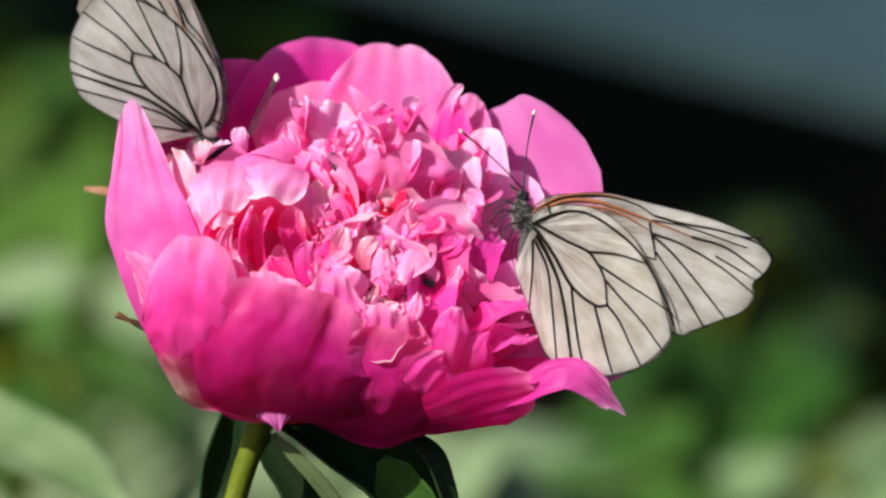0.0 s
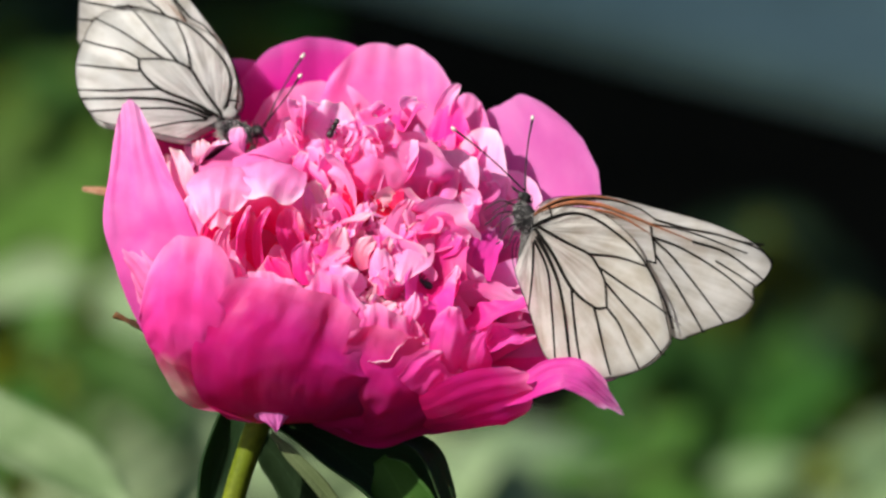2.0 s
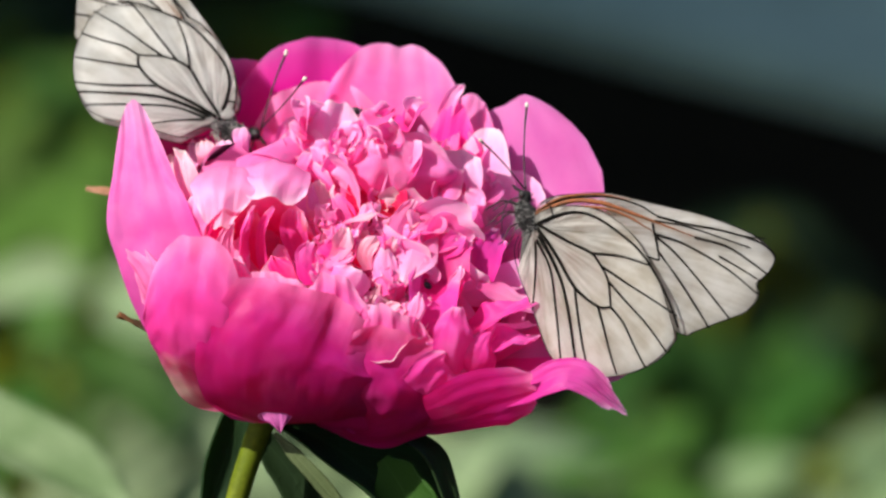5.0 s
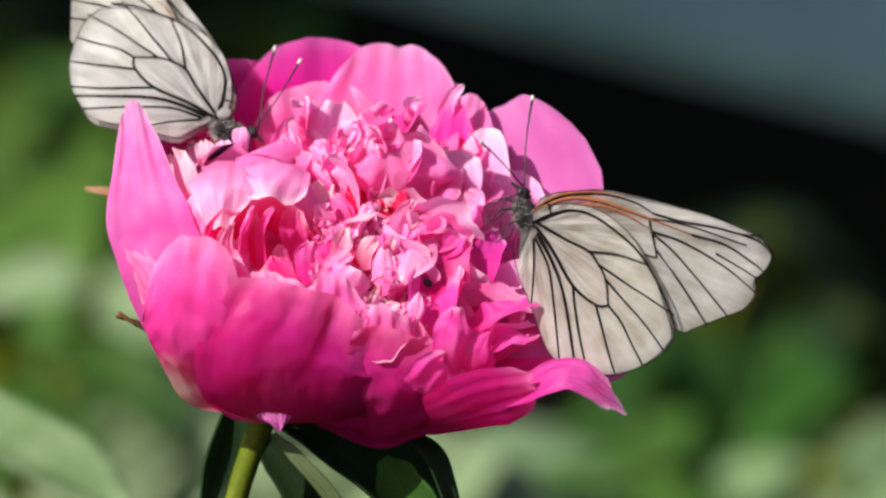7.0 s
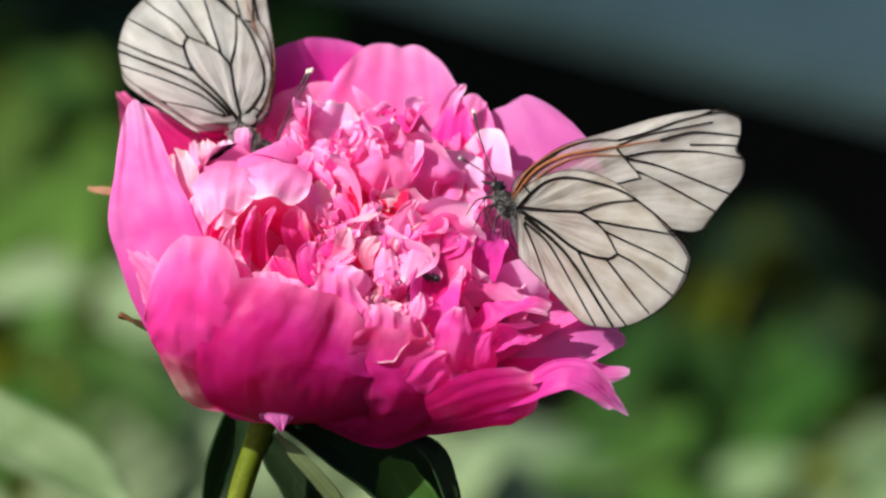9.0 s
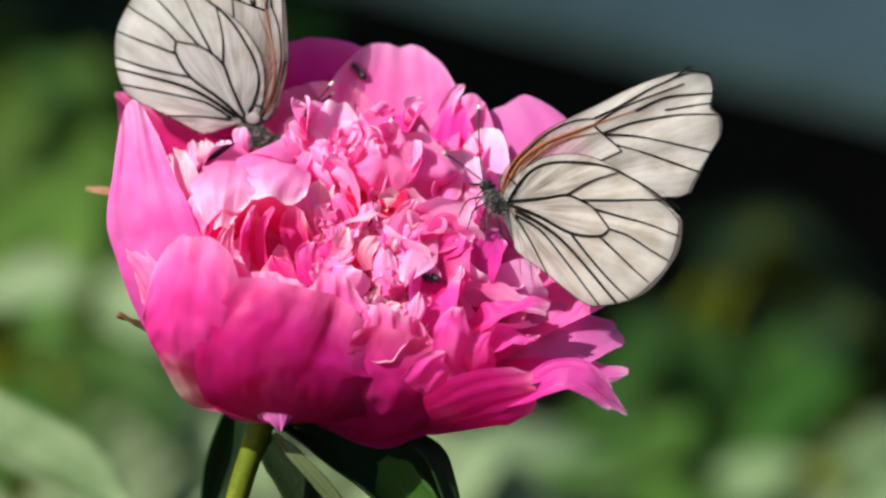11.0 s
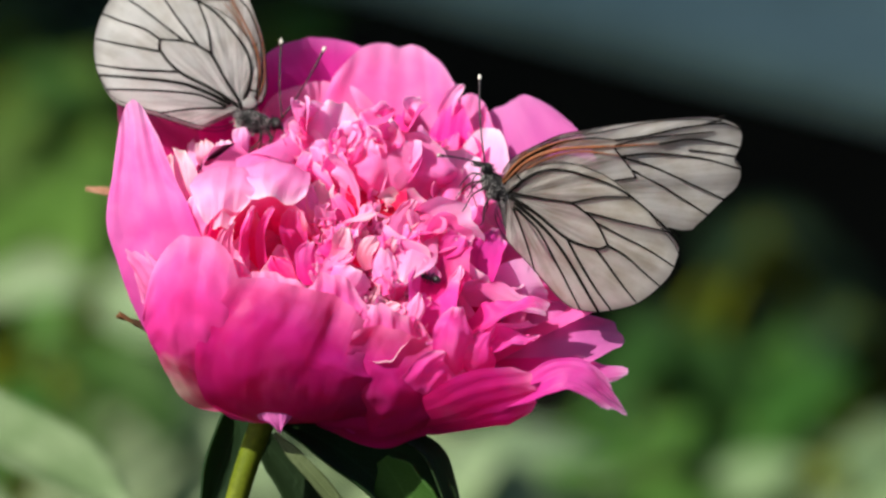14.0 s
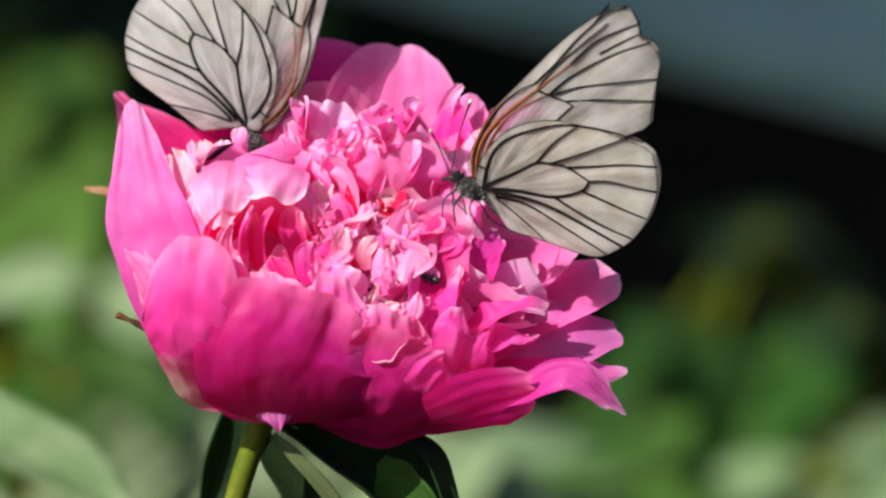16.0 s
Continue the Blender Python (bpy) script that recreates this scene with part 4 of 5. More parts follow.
def butterfly(mirror, label, scales, hind_shape, fore_shape, shift, nod, feeler):
    """Wing root at the origin, x along the closed wings, y to the leading edge, z to the viewer's side."""
    b = thing("butterfly", Vector((0, 0, 0)), label, "butterfly", "butterflies on the peony")
    m = -1 if mirror else 1
    spot = lambda x, y, z=0.0: Vector((m * (x + shift[0]) * U, (y + shift[1]) * U, z * U))
    out = {"thing": b, "brow": (m * (shift[0] + nod[0] - 29 + nod[2]) * U, (shift[1] + nod[1] + 52 + nod[3]) * U)}
    face = lambda x, y, z=0.0: spot(x + nod[0], y + nod[1], z)
    out["hind_near"] = wing("hindwing", HIND_RIM, HIND_VEINS, (), mirror, scales, b, 1, 1.0, (0, 0), hind_shape)
    out["hind_far"] = wing("hindwing", HIND_RIM, HIND_VEINS, (), mirror, scales, b, -1, 2.0, (0, 0), hind_shape)
    out["fore_near"] = wing("forewing", FORE_RIM, FORE_VEINS, RUST_VEINS, mirror, FORE, b, 1, 3.0, (2, 12), fore_shape)
    out["fore_far"] = wing("forewing", FORE_RIM, FORE_VEINS, RUST_VEINS, mirror, FORE, b, -1, 4.0, (2, 12), fore_shape)
    out["hind_near"].location = (0, 0, 12 * U)
    out["hind_far"].location = (0, 0, -12 * U)
    out["fore_near"].location = (m * 2 * U, 12 * U, 5 * U)
    out["fore_far"].location = (m * 2 * U, 12 * U, -5 * U)
    tuck = 26 if mirror else 0
    r = random.Random(9)

    def hairy(bm, a, b, radius, count, shortest, longest):
        """Fine hairs standing off a rounded body between a and b."""
        line = (b - a).normalized()
        side = line.cross(Vector((0, 0, 1))).normalized()
        for k in range(count):
            f, g = (r.uniform(-0.1, 1.1) if k % 3 == 0 else r.choice((0.05, 0.42, 0.86)) + r.gauss(0, 0.06)), r.uniform(0, math.tau)
            swell = math.sqrt(max(0.15, 1 - (2 * f - 1) ** 2 * 0.8))
            off = side * math.cos(g) + Vector((0, 0, 1)) * math.sin(g)
            base = a.lerp(b, f) + off * (radius * swell * 0.9)
            way = off + line * r.uniform(-0.1, 0.9) + Vector((r.uniform(-.3, .3), r.uniform(-.3, .3), r.uniform(-.3, .3)))
            tube(bm, [base, base + way.normalized() * (r.uniform(shortest, longest) * U)], [0.85 * U, 0.3 * U], sides=3, steps=1)

    bm = bmesh.new()
    ball(bm, spot(-15, 16), (33 * U, 20 * U, 19 * U), Matrix.Rotation(m * radians(-66), 4, "Z"), 0.14, 3, 22)
    part("thorax", bm, FUR, b, "dark grey furry thorax")
    bm = bmesh.new()
    hairy(bm, spot(-26, 42), spot(-6, -14), 19 * U, 420, 4, 11)
    part("fur", bm, HAIR, b, "pale grey body hair")
    bm = bmesh.new()
    tube(bm, [spot(-12, 0), spot(tuck - 16, -28), spot(tuck - 20, -52), spot(tuck - 22, -75), spot(tuck - 22, -86)], [10 * U, 9 * U, 8 * U, 6 * U, 2 * U], sides=14, steps=24)
    part("abdomen", bm, ABDOMEN, b, "slender grey abdomen")
    bm = bmesh.new()
    ball(bm, face(-29, 52), (10 * U, 11 * U, 10.5 * U), None, 0.1, 5, 16)
    hairy(bm, face(-33, 58), face(-26, 42), 9 * U, 120, 4, 9)
    tube(bm, [face(-35, 60, 3), face(-46, 66, 5), face(-52, 72, 6)], [2.6 * U, 2 * U, 0.8 * U], sides=6)
    tube(bm, [face(-35, 60, -3), face(-46, 66, -5), face(-52, 72, -6)], [2.6 * U, 2 * U, 0.8 * U], sides=6)
    head = part("head", bm, FUR, b)
    for z in (9, -9):
        bm = bmesh.new()
        ball(bm, face(-33, 55, z * 0.85), (7 * U, 7.5 * U, 5.5 * U))
        part("eye", bm, CHITIN, head, "glossy black eye")
    bm = bmesh.new()
    tube(bm, [face(-40, 50), face(-58, 44), face(-70, 20), face(-72, -10)], [1.5 * U, 1.2 * U, 1.0 * U, 0.8 * U], sides=6)
    part("proboscis", bm, CHITIN, head)
    for k, (hip, knee, foot) in enumerate([((-28, 38), (-52, 46), (-74, 36)), ((-24, 26), (-52, 26), (-72, 10)), ((-20, 10), (-40, 0), (-52, -24))]):
        for z in (1, -1):
            bm = bmesh.new()
            tube(bm, [spot(*hip, 8 * z), spot(*knee, 26 * z), spot(*foot, 30 * z), spot(foot[0] - 9, foot[1] - 7, 32 * z)], [2.0 * U, 1.5 * U, 1.1 * U, 0.8 * U], sides=6, steps=18)
            part("leg", bm, CHITIN, b)
    out["antenna"] = []
    for z in (1, -1):
        bm = bmesh.new()
        tube(bm, [(0, 0, 0), (3 * z * U, 0.33 * feeler * U, 2 * U), (3 * z * U, 0.67 * feeler * U, 1 * U), (0, (feeler - 6) * U, 0)], [1.6 * U, 1.3 * U, 1.4 * U, 2.4 * U], sides=6, steps=20)
        a = part("antenna", bm, CHITIN, b)
        bm = bmesh.new()
        ball(bm, Vector((0, (feeler - 3) * U, 0)), (3.6 * U, 6.5 * U, 3.6 * U), None, 0, 0, 10)
        part("club", bm, CLUB, a, "pale antenna club")
        a.location = (*out["brow"], 5 * z * U)
        out["antenna"].append(a)
    return out


white_right = butterfly(False, "black-veined white butterfly with closed wings clinging to the petals", HIND, (1.017, -0.011, 0.986), (1.017, -0.011, 0.955), (0, 0), (11, 2, -1, 13), 168)
white_left = butterfly(True, "black-veined white butterfly with upright wings feeding in the bloom", WHITER, (0.987, 0.007, 0.968), (0.987, 0.007, 0.942), (-8, 10), (10, 3, 6, 11), 150)


# ---- ants ----
def ant(label):
    a = thing("ant", Vector((0, 0, 0)), label, "ant", "ants on the peony")
    bm = bmesh.new()
    ball(bm, Vector((0, 13 * U, 4 * U)), (5.6 * U, 5.8 * U, 5 * U), None, 0, 0, 10)
    part("head", bm, CHITIN, a)
    bm = bmesh.new()
    ball(bm, Vector((0, 2 * U, 4 * U)), (4.6 * U, 7.5 * U, 4.4 * U), None, 0, 0, 10)
    part("thorax", bm, CHITIN, a)
    bm = bmesh.new()
    ball(bm, Vector((0, -12 * U, 4.5 * U)), (6.8 * U, 9 * U, 6.2 * U), None, 0, 0, 10)
    part("abdomen", bm, CHITIN, a)
    for y, s in ((6, 0.7), (2, 0.1), (-2, -0.8)):
        for side in (1, -1):
            bm = bmesh.new()
            tube(bm, [(side * 3 * U, y * U, 4 * U), (side * 8 * U, (y + 4 * s) * U, 7 * U), (side * 10.5 * U, (y + 8 * s) * U, -2 * U)], [1.5 * U, 1.1 * U, 0.8 * U], sides=5)
            part("leg", bm, CHITIN, a)
    return a


ant_walking = ant("small dark ant walking over the ruffled petals")
ant_resting = ant("small dark ant in a fold of the bloom")


# ---- the garden behind ----
def garden_plant(x, y, d, spread, count, size, material, seed, label, tall=0.45):
    """A leafy clump: stalks from the soil and pointed leaves about a place of the plan sheet."""
    r = random.Random(seed)
    spread, size = spread * U * (1 - d * U), size * U * (1 - d * U)
    top = at(x, y, d)
    foot = Vector((top.x, top.y + 0.02, 0.0))
    plant = thing("garden_plant", foot, label, "plant", "garden plants behind the peony")
    bm = bmesh.new()
    for k in range(5):
        e = top + Vector((r.uniform(-0.5, 0.5), r.uniform(-0.4, 0.4), r.uniform(-0.5, 0.1))) * spread - foot
        tube(bm, [Vector((r.uniform(-0.02, 0.02), r.uniform(-0.02, 0.02), -0.01)), e * 0.5 + Vector((r.uniform(-0.03, 0.03), 0, 0)), e], [0.005, 0.004, 0.002], sides=6, steps=8)
    part("stalk", bm, STEM, plant)
    for k in range(count):
        c = top + Vector((r.uniform(-1, 1), r.uniform(-0.7, 0.7), r.uniform(-0.8, 0.6))) * spread - foot
        a = r.uniform(0, math.tau)
        way = Vector((math.cos(a), math.sin(a), r.uniform(-0.6, 0.25))).normalized()
        n = Vector((r.uniform(-0.5, 0.3), r.uniform(-0.6, 0.1), 1.0))
        side = way.cross(n).normalized()
        n = side.cross(way)
        ln, wd = size * r.uniform(0.7, 1.25), size * r.uniform(0.17, 0.26)
        rows, uvs = [], []
        for i in range(13):
            v = i / 12
            w = wd * math.sin(math.pi * min(1, v * 0.97 + 0.015)) ** 0.8 * (1.15 - 0.45 * v)
            row, uvr = [], []
            for j in range(7):
                u = j / 3 - 1
                row.append(c + way * (v * ln) + side * (u * w) + n * (0.35 * w * abs(u) - 0.35 * ln * v * v + 0.06 * wd * math.sin(9 * v + 3 * u)))
                uvr.append((j / 6, v))
            rows.append(row)
            uvs.append(uvr)
        part("leaf", sheet_mesh(rows, 0.0006, uvs), material, plant)
    return plant


# dark plants carry their shade in the leaf colour, bright ones their sunlight
BRIGHT, MIDDLE, PALEST, DARK = "bright green leafy garden plant in sunlight", "mid-green leafy garden plant", "leafy garden plant with sky sheen put into its pale leaf colour", "leafy garden plant with shade put into its dark green leaf colour"
def bed_plant(seed, x, y, d, spread, count, size, material, label):
    garden_plant(x, y, min(max(d * 1.8, -16000), d * 1.45), spread, max(5, int(count * 0.6)), size * 1.55, material, seed, label)


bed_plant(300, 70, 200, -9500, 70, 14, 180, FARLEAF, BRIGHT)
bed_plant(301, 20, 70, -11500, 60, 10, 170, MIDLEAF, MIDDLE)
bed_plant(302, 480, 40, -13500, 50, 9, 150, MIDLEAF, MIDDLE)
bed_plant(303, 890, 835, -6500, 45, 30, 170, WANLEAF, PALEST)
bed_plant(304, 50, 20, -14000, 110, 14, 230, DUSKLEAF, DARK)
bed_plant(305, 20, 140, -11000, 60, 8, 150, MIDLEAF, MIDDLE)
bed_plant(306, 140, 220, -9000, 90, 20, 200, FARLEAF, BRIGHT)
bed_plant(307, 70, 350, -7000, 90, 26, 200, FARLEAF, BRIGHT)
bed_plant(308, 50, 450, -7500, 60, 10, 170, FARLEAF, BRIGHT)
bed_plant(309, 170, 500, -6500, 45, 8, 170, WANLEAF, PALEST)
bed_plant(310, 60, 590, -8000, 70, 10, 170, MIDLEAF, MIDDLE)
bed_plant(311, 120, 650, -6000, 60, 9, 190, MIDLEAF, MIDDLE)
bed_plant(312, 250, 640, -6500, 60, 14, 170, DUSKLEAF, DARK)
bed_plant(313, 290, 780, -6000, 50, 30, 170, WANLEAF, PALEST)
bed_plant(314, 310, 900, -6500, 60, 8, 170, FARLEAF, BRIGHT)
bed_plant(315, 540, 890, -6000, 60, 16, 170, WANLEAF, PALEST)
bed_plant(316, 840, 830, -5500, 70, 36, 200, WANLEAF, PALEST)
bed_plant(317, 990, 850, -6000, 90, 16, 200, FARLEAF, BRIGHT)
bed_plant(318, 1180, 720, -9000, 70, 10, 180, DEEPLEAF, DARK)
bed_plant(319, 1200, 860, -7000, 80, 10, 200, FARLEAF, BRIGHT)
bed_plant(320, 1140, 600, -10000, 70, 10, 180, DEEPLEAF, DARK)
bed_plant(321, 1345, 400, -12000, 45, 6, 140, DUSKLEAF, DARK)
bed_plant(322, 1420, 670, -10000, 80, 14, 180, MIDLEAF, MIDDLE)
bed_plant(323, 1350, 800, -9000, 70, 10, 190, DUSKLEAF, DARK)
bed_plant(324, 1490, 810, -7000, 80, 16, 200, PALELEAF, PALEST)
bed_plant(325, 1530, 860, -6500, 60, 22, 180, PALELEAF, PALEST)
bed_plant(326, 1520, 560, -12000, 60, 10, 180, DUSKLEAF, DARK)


# broad leaves close behind the peony
foot = at(-260, 900, -2500)
foot.z = 0.0
plant = thing("garden_plant", foot, "broad pale green leaves close behind the peony", "plant", "garden plants behind the peony")
knot = at(-290, 640, -2400)
part("stalk", tube(bmesh.new(), [Vector((0, 0, -0.01)), (knot - foot) * 0.5 + Vector((0.01, 0.01, 0)), knot - foot], [0.005, 0.004, 0.003], sides=8), STEM, plant)
for points, widths, face, seed in [
        ([(-290, 660, -2400), (-110, 725, -2300), (80, 815, -2150), (270, 930, -2000)], [30, 90, 95, 10], (0.1, -0.75, 0.6), 71),
        ([(-290, 640, -2400), (-200, 800, -2300), (-60, 920, -2250), (90, 1050, -2150)], [30, 110, 100, 10], (0.1, -0.75, 0.6), 72)]:
    part("leaf", leaf(points, widths, face, seed=seed, origin=foot), PALELEAF, plant)


# a tall dark shrub added outside the view to shade the soil behind the bed
def shrub(x, y, wide, deep, high, count, seed):
    r = random.Random(seed)
    ob = thing("shrub", Vector((x, y, 0)), "unseen tall dark green shrub added to shade the soil", "shrub")
    bm = bmesh.new()
    for k in range(6):
        e = Vector((r.uniform(-0.7, 0.7) * wide, r.uniform(-0.7, 0.7) * deep, high * r.uniform(0.6, 0.9)))
        tube(bm, [Vector((r.uniform(-0.05, 0.05), r.uniform(-0.05, 0.05), -0.02)), e * 0.5 + Vector((0, 0, 0.1)), e], [0.03, 0.02, 0.006], sides=7, steps=10)
    part("trunk", bm, DRY, ob)
    verts, faces = [], []
    for k in range(count):
        q = Vector((r.gauss(0, 1), r.gauss(0, 1), r.gauss(0, 1))).normalized() * r.uniform(0.55, 1.0) ** 0.5
        lump = 1 + 0.25 * noise.noise(q * 2.3)
        c = Vector((q.x * wide * lump, q.y * deep * lump, high * 0.5 + q.z * high * 0.5 * lump))
        a, b = r.uniform(0, math.tau), r.uniform(-0.7, 0.4)
        way = Vector((math.cos(a), math.sin(a), b)).normalized()
        side = way.cross(Vector((r.uniform(-0.5, 0.5), r.uniform(-0.5, 0.5), 1))).normalized()
        n = side.cross(way)
        ln, w = r.uniform(0.07, 0.13), r.uniform(0.018, 0.03)
        i = len(verts)
        verts += [c, c + way * ln * 0.4 + side * w + n * 0.006, c + way * ln * 0.4 - side * w + n * 0.006, c + way * ln * 0.45, c + way * ln - n * 0.02]
        faces += [(i, i + 1, i + 3), (i, i + 3, i + 2), (i + 1, i + 4, i + 3), (i + 3, i + 4, i + 2)]
    me = bpy.data.meshes.new("crown")
    me.from_pydata(verts, [], faces)
    me.uv_layers.new(name="petal")
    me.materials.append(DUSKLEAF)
    crown = new("crown", me)
    crown.parent = ob
    tagged(crown, kind="stuff")
    return ob


shrub(-1.15, 1.85, 0.85, 0.95, 2.6, 24000, 900)


def on_ground(x, y, z=0.0):
    """Where the line of sight through a place of the plan sheet meets the height z."""
    way = at(x, y) - eye
    return eye + way * ((z - eye.z) / way.z)


a, b = on_ground(420, -120, 0.012), on_ground(1750, 215, 0.012)
edge = b - a
a, b = a - edge * 0.9, b + edge * 0.9
away = Vector((-edge.y, edge.x, 0)).normalized() * 2.6
c, e = b + away, a + away
slab("paving", [a, b, c, e], 0.03, SLATE, "blue-grey slate paving beyond the flower bed", "paving")


# seconds, place of the wing root on the plan sheet (x, y), lean about the wing's x and y, turn in its plane (degrees)
RIGHT_WAY = [
    (0, 943.7, 401.9, -4.3, -13.5, -0.1),
    (0.5, 939.1, 399.1, -4.9, -11.3, -0.7),
    (1, 949.8, 401.8, -5.3, -11.7, -2.7),
    (1.5, 947.7, 404.7, -4.1, -11.7, -2.0),
    (2, 945.2, 405.1, -5.5, -13.1, -1.0),
    (2.5, 953.9, 407.8, -6.2, -13.3, -1.4),
    (3, 955.0, 413.6, -13.3, -12.8, -1.2),
    (3.5, 951.4, 409.0, -4.8, -12.4, -1.2),
    (4, 952.1, 407.9, -4.2, -11.1, -1.4),
    (6.5, 940.5, 393.8, 5.8, -16.0, 2.5),
    (7, 945.4, 397.2, 3.8, -15.5, 0.0),
    (7.5, 945.6, 395.3, 3.8, -14.9, 2.0),
    (8, 926.8, 389.8, 4.1, -14.7, 17.5),
    (8.5, 912.7, 380.6, -7.4, -14.9, 36.0),
    (9, 919.2, 373.1, -2.4, -16.8, 23.7),
    (11.5, 901.7, 362.0, -13.2, -17.5, 34.3),
    (12, 910.1, 357.3, 20.0, -10.9, 16.2),
    (12.5, 901.1, 351.2, 15.5, -11.2, 22.5),
    (13, 902.0, 342.5, 24.7, -7.3, 17.6),
    (13.5, 921.1, 343.3, 33.4, -6.6, 7.8),
    (14, 899.0, 342.3, 18.0, -14.0, 19.5),
    (14.5, 880.3, 338.5, 10.8, -23.7, 35.1),
    (15, 880.9, 341.0, 6.3, -23.4, 40.3),
    (15.5, 897.1, 346.0, 3.6, -22.5, 23.4),
    (16, 861.2, 333.0, -4.4, -24.2, 53.0),
]
LEFT_WAY = [
    (0, 356.3, 235.3, 10.8, 18.7, -98.7),
    (0.5, 353.2, 217.9, 19.3, -5.6, -89.1),
    (1, 382.9, 215.7, 10.0, -20.9, -84.9),
    (1.5, 388.8, 210.2, 10.0, -19.7, -77.7),
    (2, 391.4, 215.5, 6.4, -19.7, -83.5),
    (2.5, 395.6, 211.4, 5.5, -19.9, -86.2),
    (3, 385.2, 215.7, 3.4, -20.9, -85.4),
    (3.5, 380.5, 219.1, 4.7, -19.6, -85.9),
    (4, 386.7, 215.9, 2.3, -20.2, -85.8),
    (6.5, 381.9, 217.4, 3.9, -18.9, -85.9),
    (7, 380.7, 215.5, 4.4, -19.4, -84.3),
    (7.5, 380.7, 213.7, 2.0, -23.0, -83.8),
    (8, 381.6, 220.5, 2.6, -22.4, -87.1),
    (8.5, 407.3, 212.1, 1.0, -25.7, -98.4),
    (9, 420.5, 220.4, 8.2, -23.6, -106.4),
    (11.5, 434.4, 211.1, 16.8, 7.3, -91.5),
    (12, 407.1, 206.9, 1.1, -9.0, -83.8),
    (12.5, 402.3, 208.3, 3.0, -8.5, -84.4),
    (13, 399.8, 213.5, -2.7, -12.7, -87.7),
    (13.5, 417.9, 218.2, 1.5, -9.5, -90.1),
    (14, 423.1, 195.0, -0.7, -11.7, -87.0),
    (14.5, 419.3, 222.3, 5.4, -11.3, -96.7),
    (15, 419.0, 217.9, 3.3, -12.1, -98.9),
    (15.5, 418.5, 215.9, -9.1, -20.4, -97.0),
    (16, 432.0, 224.7, 4.9, -1.6, -107.4),
]
# seconds and the forewing's turn against the hindwing (a turn vector, degrees)
RIGHT_FORE = [
    (0, 1.2, 1.0, -0.1),
    (0.5, 1.2, 1.0, -0.2),
    (1, 1.2, 1.0, -0.1),
    (1.5, 1.2, 1.0, -0.4),
    (2, 1.2, 1.0, -0.3),
    (2.5, 1.2, 1.0, -0.3),
    (3, 1.2, 1.0, -0.6),
    (3.5, 1.2, 1.0, -0.1),
    (4, 1.2, 1.0, -0.2),
    (6.5, 1.2, 1.0, 1.1),
    (7, 1.2, 1.0, 0.7),
    (7.5, 1.2, 1.0, 0.8),
    (8, 1.2, 1.0, 0.1),
    (8.5, 1.2, 1.0, 4.3),
    (9, 1.2, 1.0, 6.4),
    (11.5, 1.2, 1.0, 6.0),
    (12, 1.2, 1.0, 7.4),
    (12.5, 1.2, 1.0, 5.5),
    (13, 1.2, 1.0, 6.7),
    (13.5, 1.2, 1.0, 7.8),
    (14, 1.2, 1.0, 5.0),
    (14.5, 1.2, 1.0, 3.6),
    (15, 1.2, 1.0, 5.8),
    (15.5, 1.2, 1.0, 3.0),
    (16, 1.2, 1.0, 5.5),
]
LEFT_FORE = [
    (0, 0.0, 0.0, 17.0),
    (0.5, 0.0, 0.0, 16.7),
    (1, 0.0, 0.0, 16.3),
    (1.5, 0.0, 0.0, 16.0),
    (2, 0.0, 0.0, 16.2),
    (2.5, 0.0, 0.0, 16.4),
    (3, 0.0, 0.0, 16.6),
    (3.5, 0.0, 0.0, 16.8),
    (4, 0.0, 0.0, 17.0),
    (6.5, 0.0, 0.0, 17.0),
    (7, 0.0, 0.0, 17.0),
    (7.5, 0.0, 0.0, 17.0),
    (8, 0.0, 0.0, 17.0),
    (8.5, 0.0, 0.0, 14.0),
    (9, 0.0, 0.0, 12.0),
    (11.5, 0.0, 0.0, -8.0),
    (12, 0.0, 0.0, 9.0),
    (12.5, 0.0, 0.0, 9.0),
    (13, 0.0, 0.0, 6.0),
    (13.5, 0.0, 0.0, 4.0),
    (14, 0.0, 0.0, 4.0),
    (14.5, 0.0, 0.0, 3.0),
    (15, 0.0, 0.0, 2.0),
    (15.5, 0.0, 0.0, 3.0),
    (16, 0.0, 0.0, -11.0),
]
# seconds and the way an antenna points, in the butterfly's own space
RIGHT_FEELER_A = [
    (0, -0.51, 0.55, 0.66),
    (0.5, -0.46, 0.57, 0.68),
    (1, -0.36, 0.60, 0.72),
    (1.5, -0.46, 0.63, 0.62),
    (2, -0.68, 0.60, 0.41),
    (2.5, -0.49, 0.68, 0.55),
    (3, -0.55, 0.64, 0.54),
    (3.5, -0.49, 0.71, 0.51),
    (4, -0.32, 0.58, 0.75),
    (6.5, -0.30, 0.45, 0.84),
    (7, -0.22, 0.50, 0.84),
    (7.5, -0.33, 0.44, 0.83),
    (8, -0.49, 0.30, 0.82),
    (8.5, -0.13, 0.12, 0.98),
    (9, 0.04, 0.30, 0.95),
    (11.5, 0.11, 0.23, 0.97),
    (12, -0.25, 0.72, 0.65),
    (12.5, -0.15, 0.51, 0.84),
    (13, -0.35, 0.43, 0.83),
    (13.5, -0.49, 0.43, 0.76),
    (14, -0.21, 0.50, 0.84),
    (14.5, -0.59, 0.46, 0.66),
    (15, -0.12, 0.71, 0.70),
    (15.5, -0.24, 0.61, 0.76),
    (16, 0.57, 0.35, 0.74),
]
